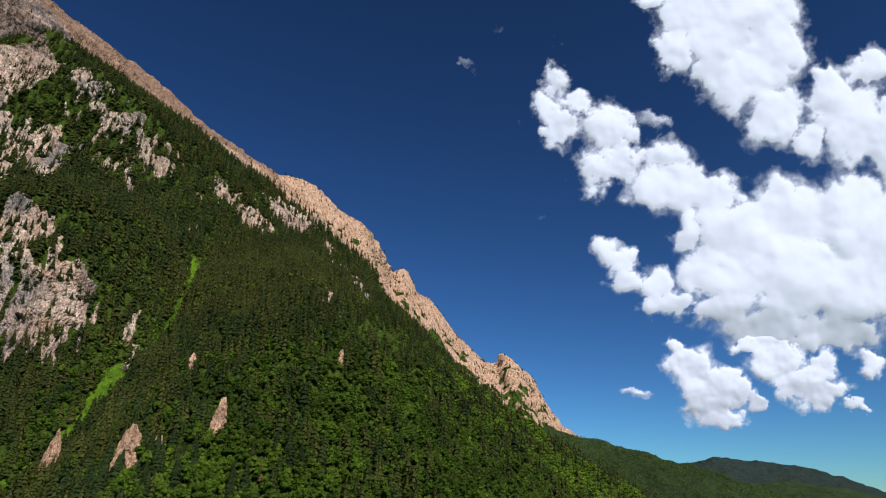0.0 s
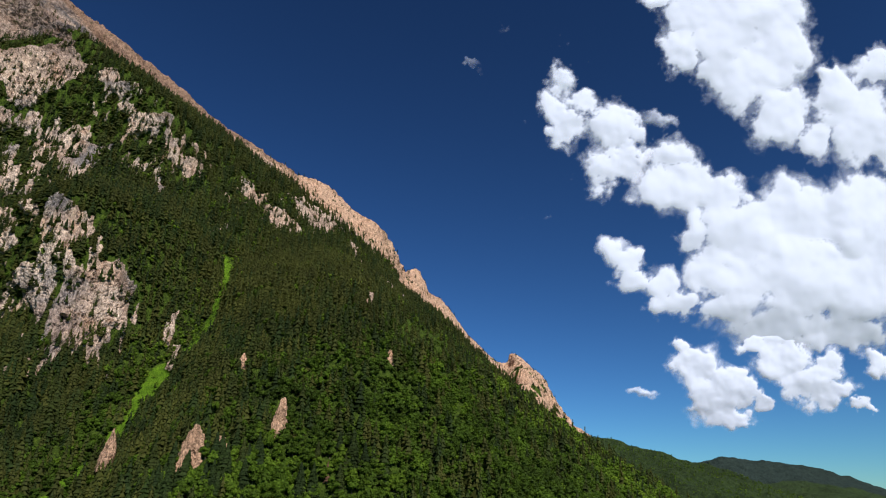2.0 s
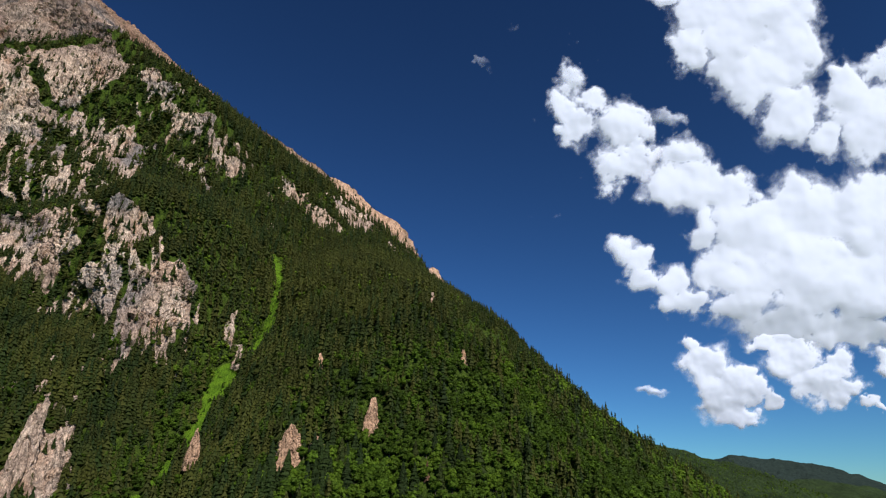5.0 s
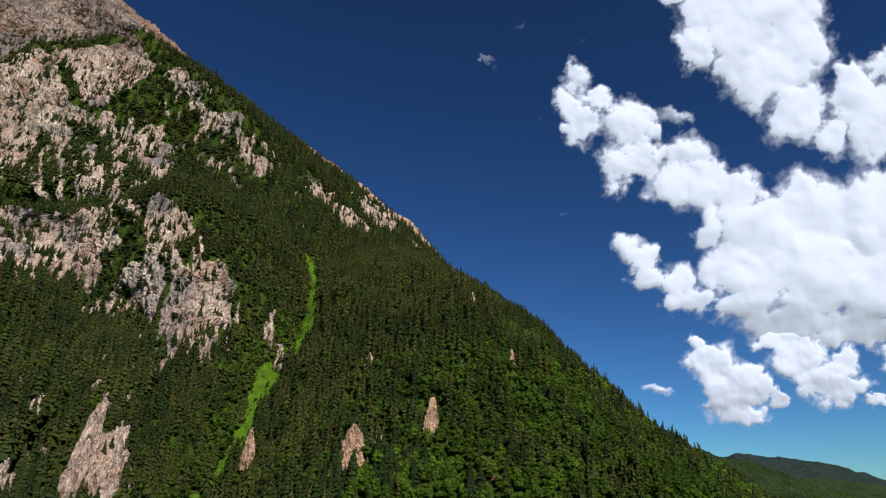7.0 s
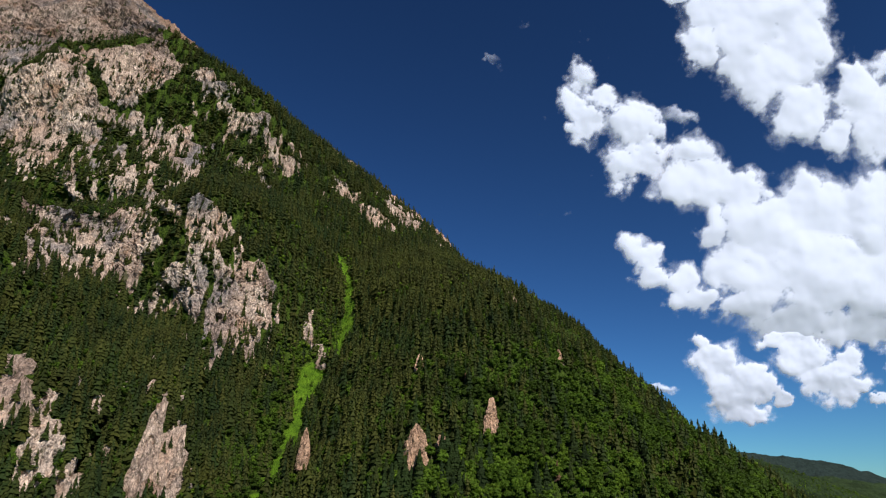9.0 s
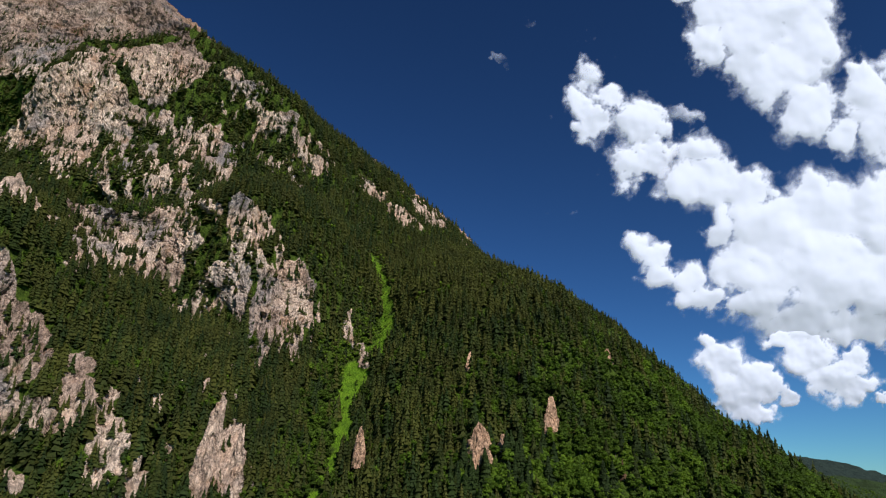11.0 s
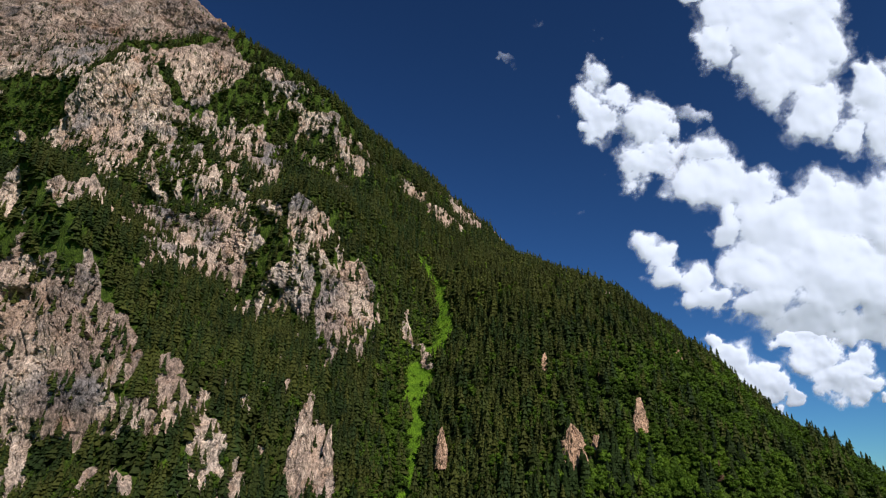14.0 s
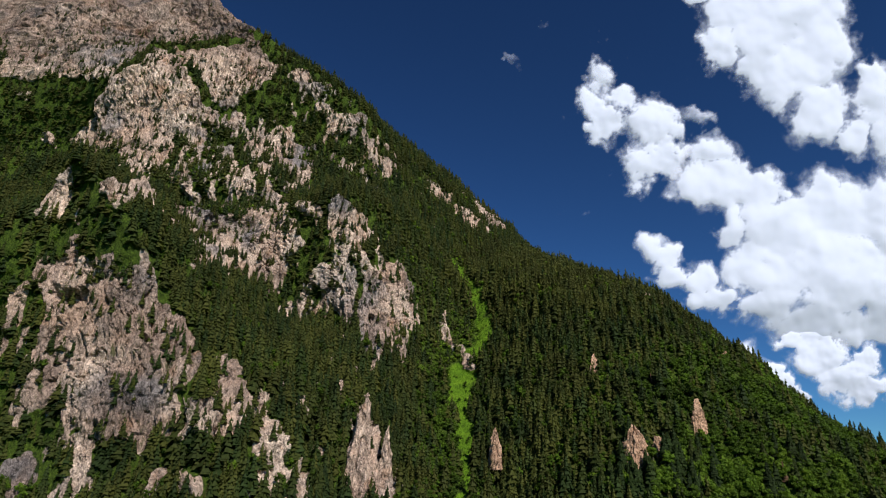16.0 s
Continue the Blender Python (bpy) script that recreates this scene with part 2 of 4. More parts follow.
contour(-10, -1500, 330, -900, 300, -700, 300, -620, 300, -540, 300, -470, 295, -400, 315, -310, 330, -200, 300, -50, 310, 140, 380, 330, 620, 420, 1100)
contour(120, -1500, 470, -900, 410, -700, 412, -620, 412, -540, 400, -465, 382, -395, 430, -300, 470, -200, 396, -50, 416, 70, 480, 265, 815, 330, 1150)
contour(200, -1500, 560, -900, 480, -720, 430, -640, 426, -550, 414, -490, 430, -400, 500, -325, 572, -205, 472, -95, 480, 15, 582, 130, 790, 210, 1150)
contour(240, -1500, 590, -900, 510, -720, 440, -640, 428, -560, 420, -472, 512, -400, 548, -325, 605, -210, 515, -95, 515, -10, 600, 65, 745, 130, 1150)
contour(350, -1500, 680, -900, 590, -740, 480, -650, 436, -597, 440, -562, 588, -422, 566, -325, 685, -235, 630, -143, 640, -84, 700, -35, 800, 20, 1200)
contour(390, -1500, 710, -915, 640, -755, 570, -660, 444, -634, 500, -578, 606, -442, 574, -330, 715, -247, 702, -168, 712, -110, 775, -66, 880, -20, 1225)
contour(430, -1500, 740, -930, 690, -770, 665, -690, 655, -612, 640, -520, 622, -440, 588, -335, 745, -260, 770, -195, 790, -137, 850, -97, 960, -60, 1250)
contour(500, -1500, 790, -960, 740, -800, 700, -700, 688, -610, 680, -520, 690, -420, 745, -350, 795, -285, 842, -215, 900, -160, 995, -128, 1100, -100, 1350)
contour(600, -1500, 830, -970, 785, -830, 730, -720, 728, -620, 745, -540, 755, -450, 785, -380, 845, -307, 910, -248, 995, -190, 1085, -155, 1220, -130, 1450)
contour(700, -1500, 840, -980, 770, -860, 726, -765, 718, -680, 748, -590, 760, -484, 780, -444, 850, -400, 935, -347, 1025, -295, 1150, -260, 1300, -230, 1500)
contour(800, -1500, 860, -1000, 785, -890, 772, -800, 770, -725, 772, -665, 782, -599, 790, -577, 850, -524, 955, -412, 1130, -365, 1230, -350, 1330, -320, 1550)
contour(900, -1500, 885, -1060, 820, -960, 803, -880, 802, -820, 804, -772, 800, -729, 806, -706, 880, -655, 990, -557, 1128, -515, 1230, -480, 1380, -440, 1600)
contour(1000, -1500, 930, -1080, 860, -990, 845, -915, 840, -865, 836, -832, 832, -797, 852, -772, 920, -722, 1020, -685, 1130, -630, 1250, -590, 1400, -540, 1620)
contour(1260, -1500, 1050, -1220, 1040, -1160, 1040, -1100, 1050, -1060, 1075, -1015, 1110, -985, 1160, -957, 1220, -922, 1290, -890, 1360, -860, 1430, -840, 1510, -810, 1650)
LEVELS = sorted(CONTOURS)


def loft(u, z):
    """Places on the smooth mountain: u from 0 (west) to COLS - 1, z in metres; grids of len(z) x len(u)."""
    along = np.array([spline(np.arange(COLS), CONTOURS[lv], u) for lv in LEVELS])
    xy = spline(LEVELS, along, z)
    return np.concatenate([xy, np.broadcast_to(z[:, None, None], (len(z), len(u), 1))], -1)


# Bare rock: the outline of each cliff, x and z by twos, in metres on the face.
CLIFFS = []


def cliff(name, *xz):
    CLIFFS.append(np.array(xz, float).reshape(-1, 2))


cliff("high wall", -1166, 953, -757, 935, -725, 878, -698, 873, -664, 832, -672, 825, -706, 831, -747, 795, -798, 806, -820, 793, -829, 753, -839, 706, -849, 699, -876, 701, -946, 728, -999, 730, -1066, 737)
cliff("wall below the ledge", -838, 703, -803, 721, -812, 788, -757, 753, -730, 705, -702, 662, -677, 642, -675, 620, -720, 608, -731, 608, -732, 560, -729, 521, -762, 514, -803, 562, -840, 572, -897, 588, -915, 613, -880, 640, -862, 662)
cliff("tower", -781, 785, -740, 768, -681, 810, -663, 831, -643, 789, -604, 755, -614, 733, -628, 703, -648, 686, -658, 652, -674, 655, -698, 680, -734, 729, -745, 742)
cliff("shoulder knob", -591, 731, -587, 756, -563, 749, -552, 735, -532, 720, -526, 703, -563, 697, -572, 714)
cliff("shoulder cliff", -542, 681, -525, 684, -506, 662, -474, 671, -460, 667, -467, 653, -489, 635, -499, 630, -500, 604, -514, 632, -521, 657)
cliff("lower shoulder cliff", -474, 630, -448, 633, -440, 609, -416, 618, -409, 582, -429, 562, -442, 579, -452, 596)
cliff("rib under the tower", -632, 579, -612, 628, -594, 617, -574, 574, -559, 534, -594, 546, -607, 546)
cliff("second rib", -576, 602, -571, 618, -543, 581, -524, 556, -519, 506, -495, 441, -518, 472, -565, 551)
cliff("third rib", -711, 512, -715, 561, -696, 528, -666, 478, -618, 405, -627, 403)
cliff("small rib", -714, 602, -698, 611, -686, 564, -692, 547)
cliff("small rib", -683, 590, -655, 589, -627, 530, -631, 524)
cliff("small rib", -630, 524, -607, 530, -588, 495, -576, 455, -606, 470)
cliff("broken band", -625, 399, -611, 410, -605, 406, -616, 400, -601, 361, -616, 380)
cliff("grey cliff", -621, 395, -588, 412, -572, 416, -573, 454, -557, 480, -512, 419, -502, 386, -495, 368, -512, 348, -511, 330, -527, 322, -552, 322, -540, 292, -571, 332, -588, 345)
cliff("side of the grey cliff", -514, 437, -497, 421, -471, 402, -478, 389, -498, 409)
cliff("white cliff", -467, 351, -468, 389, -464, 428, -444, 420, -436, 412, -425, 408, -415, 385, -421, 360, -411, 342, -426, 340, -453, 355)
cliff("white cliff rib", -412, 377, -406, 385, -396, 356, -379, 342, -370, 325, -366, 303, -365, 278, -372, 280, -378, 297, -385, 313, -394, 317, -402, 343)
cliff("white cliff pillar", -421, 310, -419, 331, -410, 337, -398, 326, -391, 310, -387, 288, -382, 275, -392, 261, -395, 254, -400, 253, -413, 259, -423, 270, -421, 288)
cliff("white cliff foot", -422, 251, -395, 250, -391, 229, -394, 214, -400, 226, -403, 238)
cliff("white finger", -389, 269, -375, 269, -372, 247, -362, 228, -373, 238)
cliff("broken cliff", -485, 332, -468, 344, -451, 336, -441, 337, -432, 325, -436, 316, -452, 307, -467, 319, -476, 311)
cliff("broken cliff", -446, 296, -431, 300, -426, 276, -440, 274)
cliff("white cliff middle", -425, 340, -405, 345, -385, 318, -370, 300, -375, 280, -395, 268, -420, 285)
cliff("broken cliff middle", -470, 335, -440, 338, -428, 310, -430, 285, -448, 285, -468, 312)
cliff("slab", -619, 401, -609, 405, -615, 398, -598, 354)
cliff("slanting rib", -370, 616, -357, 606, -333, 564, -340, 550, -353, 566)
cliff("slanting cliff", -333, 557, -308, 563, -287, 547, -274, 534, -260, 518, -285, 502, -313, 518)
cliff("crest cliff", -311, 609, -275, 621, -244, 611, -221, 607, -195, 587, -226, 552, -251, 526, -267, 555, -290, 573)
cliff("crest cliff foot", -207, 553, -195, 556, -186, 496, -206, 515)
cliff("small rib", -467, 546, -457, 567, -431, 510, -434, 495)
cliff("small knob", -355, 471, -350, 481, -344, 460, -353, 449)
cliff("gully rock", -341, 305, -338, 311, -327, 276, -342, 284)
cliff("gully rock", -327, 272, -322, 271, -304, 242, -312, 237)
cliff("east slope cliff", -186, 469, -182, 506, -150, 478, -134, 474, -82, 345, -98, 352, -141, 411)
cliff("east slope rock", -133, 347, -115, 335, -105, 301, -118, 313)
cliff("west cliff", -663, 275, -667, 293, -640, 293, -607, 287, -590, 286, -586, 273, -568, 276, -567, 296, -560, 283, -548, 258, -538, 241, -526, 222, -519, 214, -516, 199, -518, 192, -525, 181, -513, 151, -545, 152, -546, 141, -554, 143, -560, 154, -602, 155, -607, 178, -634, 204, -642, 224, -644, 247)
cliff("west cliff step", -520, 182, -505, 180, -499, 189, -510, 218, -488, 208, -474, 187, -467, 181, -468, 172, -466, 161, -465, 150, -470, 144, -477, 154, -491, 151, -513, 151)
cliff("west outcrop", -671, 236, -678, 261, -662, 270, -662, 248, -664, 229)
cliff("west outcrop", -649, 210, -644, 212, -633, 196, -644, 190)
cliff("west outcrop", -641, 137, -621, 148, -608, 129, -615, 121, -626, 118)
cliff("west foot", -606, 156, -581, 151, -573, 130, -570, 118, -579, 115, -593, 114, -595, 133)
cliff("foot rock", -526, 129, -518, 133, -490, 127, -486, 117, -525, 118)
cliff("foot rock", -478, 119, -477, 124, -458, 118, -460, 116, -478, 118)
cliff("grey pillar", -465, 171, -464, 180, -451, 165, -441, 157, -437, 135, -435, 117, -449, 116, -459, 145)
cliff("pinnacle side", -405, 171, -390, 178, -375, 150, -370, 126, -375, 117, -394, 117, -395, 145)
cliff("gully soil", -432, 144, -427, 152, -418, 125, -422, 119, -428, 119)
cliff("cave knob foot", -660, 345, -653, 345, -640, 324, -647, 323)
cliff("small outcrop", -1026, 703, -1016, 714, -991, 684, -1012, 682)
cliff("small outcrop", -973, 632, -956, 633, -940, 605, -971, 616)
cliff("small outcrop", -649, 310, -638, 310, -633, 296, -645, 297)
cliff("cave knob", -632, 356, -615, 368, -600, 358, -590, 335, -597, 328, -610, 333)
cliff("cave knob side", -680, 334, -682, 365, -665, 372, -655, 346, -665, 331)
# ground broken up by small ribs: centre x, z, half width, half height, and how bare
LOOSE = np.array((-640, 570, 95, 75, -0.4, -590, 465, 62, 62, -0.6, -470, 602, 66, 50, -1.4, -540, 690, 50, 40, -2.2, -470, 320, 50, 32, -1.2, -400, 290, 40, 66, -2.0,
                  -640, 170, 50, 70, -1.6, -330, 560, 60, 26, -1.6, -760, 560, 60, 60, -1.4, -430, 175, 40, 60, -2.0), float).reshape(-1, 5)


def inside(q, poly):
    """Metres by which the rows of q (x, z) lie inside an outline; negative outside."""
    near, odd = np.full(len(q), 1e9), np.zeros(len(q), bool)
    for a, b in zip(poly, np.roll(poly, -1, 0)):
        e = b - a
        k = np.clip(((q - a) @ e) / max(e @ e, 1e-6), 0, 1)
        near = np.minimum(near, ((q - a - k[:, None] * e) ** 2).sum(1))
        if a[1] != b[1]:
            odd ^= ((a[1] > q[:, 1]) != (b[1] > q[:, 1])) & (q[:, 0] < a[0] + e[0] * (q[:, 1] - a[1]) / e[1])
    return np.where(odd, 1, -1) * np.sqrt(near)


def behind(p):
    """Metres by which the rows of p lie behind the wooded edge of the shoulder."""
    return p[:, 1] - np.where(p[:, 2] > 700, 945 - 0.2 * (p[:, 2] - 700), 945 + 0.8 * (700 - p[:, 2]))


def rock_at(p):
    """How bare the mountain is at the rows of p, 0 to 1."""
    q = p[:, [0, 2]].copy()
    q[:, 0] += 5 * fbm(p * (1 / 26, 1 / 26, 1 / 60), 3)
    q[:, 1] += 7 * fbm(p * (1 / 20, 1 / 20, 1 / 40) + 9.1, 3)
    best = np.full(len(p), -30.0)
    for poly in CLIFFS:
        lo, hi = poly.min(0) - 15, poly.max(0) + 15
        m = ((q > lo) & (q < hi)).all(1)
        best[m] = np.maximum(best[m], inside(q[m], poly))
    for x, z, rx, rz, bare in LOOSE:
        best = np.maximum(best, 12 * np.minimum(1 - ((q[:, 0] - x) / rx) ** 2 - ((q[:, 1] - z) / rz) ** 2, 0.0) + bare)
    # the high wall goes on upwards, and the crest behind the shoulder is bare
    best = np.maximum(best, np.clip((p[:, 2] - 850) / 3, -30, 12))
    best = np.maximum(best, np.where(p[:, 2] > 560, np.clip(behind(p) / 4, -30, 12), -30))
    ragged = 4.4 * fbm(p * (1 / 11, 1 / 11, 1 / 38) + 3.7, 3)
    return smooth(-2.6, 2.6, best + np.clip(ragged, -5, 6) + 0.6)


def grass_at(p):
    """The grassy gully and a few green shelves."""
    heights = [110, 127, 160, 180, 210, 240, 262, 282, 318, 364, 387, 422]
    mid = np.interp(p[:, 2], heights, [-322, -318, -317, -319, -324, -318, -306, -299, -299, -306, -314, -329])
    half = np.interp(p[:, 2], heights, [6, 7, 7, 8, 10, 17, 10, 7, 9, 9, 8, 6])
    g = 1 - np.abs(p[:, 0] + 7 * fbm(p / 13, 4) - mid) / np.maximum(half, 0.1)
    return smooth(-0.15, 0.3, g) * (p[:, 2] > 90) * smooth(432, 415, p[:, 2])


U = np.concatenate([np.linspace(0, 1, 40, endpoint=False), np.linspace(1, 10, 610, endpoint=False), np.linspace(10, COLS - 1, 80)])
Z = np.concatenate([np.linspace(-10, 110, 20, endpoint=False), np.linspace(110, 480, 235, endpoint=False), np.linspace(480, 1000, 215, endpoint=False), np.linspace(1000, 1260, 40)])
BASE = loft(U, Z)
ROWS_N, COLS_N = BASE.shape[:2]
_du, _dz = np.gradient(BASE, axis=1), np.gradient(BASE, axis=0)
NORMAL = np.cross(_du, _dz)
NORMAL /= np.linalg.norm(NORMAL, axis=-1, keepdims=True) + 1e-9
flat = BASE.reshape(-1, 3)
ROCK = rock_at(flat)
GRASS = grass_at(flat) * (1 - ROCK)
relief = 6 * fbm(flat / 90, 3) + 5 * ridged(flat / 55 + 3, 2) * smooth(600, 760, flat[:, 2]) + 2.0 * fbm(flat / 25 + 5, 3) - 3.5 * (1 - ROCK) - 3
wob = flat + 5 * np.column_stack([fbm(flat / 22, 2), fbm(flat / 22 + 11, 2), fbm(flat / 22 + 23, 2)])
ribs = 5.0 * ridged(wob * (1 / 32, 1 / 32, 1 / 170), 3) + 1.0 * fbm(wob * (1 / 6, 1 / 6, 1 / 20) + 2, 4) + 1.2 * ridged(wob * (1 / 50, 1 / 50, 1 / 14) + 4, 2)
ribs = ribs - 3.2 * (1 - cracks(wob * (1 / 14, 1 / 14, 1 / 100) + 6, 0.11)) - 2.0 * (1 - cracks(wob * (1 / 6, 1 / 6, 1 / 34) + 15, 0.13)) - 1.6 * (1 - cracks(wob * (1 / 24, 1 / 24, 1 / 10) + 19, 0.08))
layers = 2.6 * ridged(wob * (1 / 70, 1 / 70, 1 / 16) + 4, 3) + 2.0 * fbm(wob / 9 + 2, 4) - 2.5 * (1 - cracks(wob * (1 / 45, 1 / 45, 1 / 13) + 19, 0.12)) - 1.8 * (1 - cracks(wob * (1 / 12, 1 / 12, 1 / 30) + 15, 0.1))
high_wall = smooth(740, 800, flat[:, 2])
ribs = ribs * (1 - high_wall) + layers * high_wall
relief = relief + ROCK * (ribs - 1.0)
# hollows under overhangs: centre x, z, half width, half height, depth
for hx, hz, hw, hh, deep in ((-628, 258, 13, 7, 16), (-555, 226, 5, 3.5, 9), (-612, 352, 11, 7, 9), (-427, 168, 5, 30, 16), (-409, 283, 5, 4, 8), (-500, 176, 5, 2.5, 6), (-520, 152, 3.5, 7, 7)):
    dx, dz = (flat[:, 0] + 2.5 * fbm(flat / 6, 3) - hx) / hw, (flat[:, 2] + 2.5 * fbm(flat / 6 + 7, 3) - hz) / hh
    relief = relief - deep * smooth(1.15, 0.55, np.hypot(dx, np.where(dz > 0, dz * 1.1, dz * 0.8)))
SURF = flat + NORMAL.reshape(-1, 3) * relief[:, None]
# the far side of the mountain, down to the ground
_top = SURF[-COLS_N:]
_fall = np.linspace(0, 1, 14)[1:, None, None]
_far_side = (_top[None] + _fall * np.array([120, 1000, 0]) - _fall ** 1.3 * np.array([0, 0, 1]) * (_top[None, :, 2:] + 25)).reshape(-1, 3)
_more = lambda a: np.concatenate([a, np.tile(a[-COLS_N:], 13)])
OCHRE = np.clip(smooth(-10, 60, behind(flat)) * (flat[:, 2] > 560) + 0.35 * smooth(0.1, 0.5, fbm(flat / 34 + 70, 3)), 0, 1)
# rock darker on the high wall and the west cliff, uneven everywhere
DARKER_ROCK = np.clip(0.4 * smooth(-450, -520, flat[:, 0]) * smooth(360, 320, flat[:, 2]) + 0.95 * high_wall + 0.5 * fbm(flat / 45 + 50, 3), 0, 1)
mountain = part("mountain", mesh_from("mountain", np.concatenate([SURF, _far_side]), grid_faces(ROWS_N + 13, COLS_N), False, rock=_more(ROCK), grass=_more(GRASS), darker_rock=_more(DARKER_ROCK), ochre=_more(OCHRE)), MOUNTAIN)
tagged(mountain, "steep limestone mountainside with cliffs, forest floor and a grassy gully", "mountain", kind="structure")


# ---- crags that stand out of the forest ----
CRAGS = []


def crag(x, y, foot, top, half, lean, label, seed, sharp=1.7, stone=None):
    """A ribbed limestone tooth: a tapering, ledged body about (x, y) from its foot to its top."""
    rows, cols = max(14, int((top - foot) / 1.0)), 56
    v, a = np.linspace(0, 1, rows)[:, None], np.linspace(0, 2 * np.pi, cols, endpoint=False)[None]
    taper = 1 - (0.80 if sharp > 1.3 else 0.93) * v ** sharp
    # broken along a dozen flat joints
    cr = np.random.default_rng(int(seed * 10))
    reach = np.full((rows, cols), 1.25)
    for turn_ in cr.uniform(0, 6.28, 8):
        facing = np.cos(a - turn_)
        limit = (cr.uniform(0.72, 1.05) - cr.uniform(-0.25, 0.45) * (v - 0.5)) / np.maximum(facing, 0.2)
        reach = np.where(facing > 0.2, np.minimum(reach, limit), reach)
    reach = reach * taper
    p = np.stack([x + lean * v * half + half * reach * np.cos(a), y + 0.12 * (top - foot) * v + 0.8 * half * reach * np.sin(a), foot + (top - foot) * v + 0 * a], -1).reshape(-1, 3)
    out_ = np.stack([np.cos(a) + 0 * v, np.sin(a) + 0 * v, 0 * a + 0 * v], -1).reshape(-1, 3)
    s = half / 9
    push = s * (-1.6 * (1 - cracks(p * (1 / 7, 1 / 7, 1 / 25) / s + seed, 0.12)) + 1.0 * ridged(p * (1 / 9, 1 / 9, 1 / 30) / s + seed, 3) + 0.9 * fbm(p * (1 / 3, 1 / 3, 1 / 5) / s + seed, 4))
    p = p + out_ * push[:, None]
    p[:, 2] += s * (1.0 + 3.0 * np.repeat(v[:, 0] > 0.75, cols)) * fbm(p * (1, 1, 0.3) / (4 * s) + seed, 3)
    p = np.concatenate([p, p[-cols:].mean(0, keepdims=True) + (0, 0, 0.6)])
    i = np.arange(rows * cols).reshape(rows, cols)
    j = np.roll(i, -1, 1)
    f = np.stack([i[:-1], j[:-1], j[1:], i[1:]], -1).reshape(-1, 4)
    tip = np.stack([i[-1], j[-1], np.full(cols, rows * cols), np.full(cols, rows * cols)], -1)[:, :3]
    f3 = np.concatenate([f[:, [0, 1, 2]], f[:, [0, 2, 3]], tip])
    ob = part("rock_outcrop", mesh_from("rock_outcrop", p, f3, False, rock=np.ones(len(p)), grass=np.zeros(len(p))), stone or CRAG)
    CRAGS.append((x, y, half, foot, top))
    return tagged(ob, label, "rock", "rock outcrops in the forest")


crag(-204, 421, 122, 166, 9.5, 0.0, "orange and grey limestone outcrop among spruces", 1.3, 3.6)
crag(-186, 425, 124, 158, 7.5, 0.0, "smaller grey limestone outcrop among spruces", 5.1, 3.4)
crag(-152, 438, 158, 188, 4.6, 0.2, "narrow orange limestone tooth in the forest", 8.8, 2.2)
crag(-207, 506, 206, 234, 5.5, 0.0, "small pale rock knob in the forest", 2.2, 2.6)
crag(-84, 523, 218, 243, 4.2, 0.0, "small pink rock knob on the wooded spur", 3.9, 2.6)
crag(-296, 489, 138, 170, 6.2, 0.1, "grey and orange limestone tooth beside the grassy gully", 7.4, 2.0)
crag(-399, 442, 100, 191, 16.5, 0.2, "tall pale limestone pinnacle at the foot of the cliffs", 9.6, 1.15, PALE)
crag(-379, 452, 100, 167, 9, 0.0, "shorter grey limestone pinnacle beside the tall one", 4.6, 1.3, PALE)
crag(-612, 450, 318, 371, 21, 0.2, "grey limestone knob with a hollow on top of the west cliff", 6.2, 3.0, PALE)
crag(-672, 452, 322, 373, 11, 0.0, "narrow pale limestone rib on top of the west cliff", 2.9, 2.4, PALE)

# ---- rear ridges ----
def ridge(name, crest, foot, rows, cols, rough, rock_share, label, bend=0.0):
    """A ridge between a crest line and a foot line (each x, y, z by threes), with a back side behind."""
    c, f = np.array(crest, float).reshape(-1, 3), np.array(foot, float).reshape(-1, 3)
    u = np.linspace(0, len(c) - 1, cols)
    c, f = spline(np.arange(len(c)), c, u), spline(np.arange(len(f)), f, u)
    v = np.linspace(0, 1, rows)[:, None, None]
    front = f * (1 - v) + c * v
    front[..., 2] += bend * np.sin(np.pi * v[..., 0]) * (c[:, 2] - f[:, 2])
    rear = c[None] + np.linspace(0, 1, 10)[1:, None, None] * (np.array([120, 500, 0]) - np.array([0, 0, 1]) * (c[:, 2:3] + 20))[None]
    g = np.concatenate([front, rear])
    n = np.cross(np.gradient(g, axis=1), np.gradient(g, axis=0))
    n /= np.linalg.norm(n, axis=-1, keepdims=True) + 1e-9
    p = g.reshape(-1, 3)
    high = np.concatenate([np.broadcast_to(v[..., 0], (rows, cols)), np.ones((9, cols))]).ravel()
    bare = smooth(-0.2, 0.3, high - (1 - rock_share) + 0.6 * fbm(p * (1 / 45, 1 / 45, 1 / 80), 5)) if rock_share > 0 else np.zeros(len(p))
    amount = rough * (fbm(p / (rough * 9), 4)) + bare * 0.5 * rough * ridged(p * (1 / 40, 1 / 40, 1 / 110), 4)
    p = p + n.reshape(-1, 3) * amount[:, None]
    me = mesh_from(name, p, grid_faces(len(g), cols), False, rock=bare, grass=np.zeros(len(p)))
    ob = tagged(part(name, me, RIDGE if rock_share > 0 else HAZED_CONIFERS if name == "far_hill" else DISTANT), label, "mountain", kind="structure")
    return ob, p.reshape(len(g), cols, 3), bare.reshape(len(g), cols), n


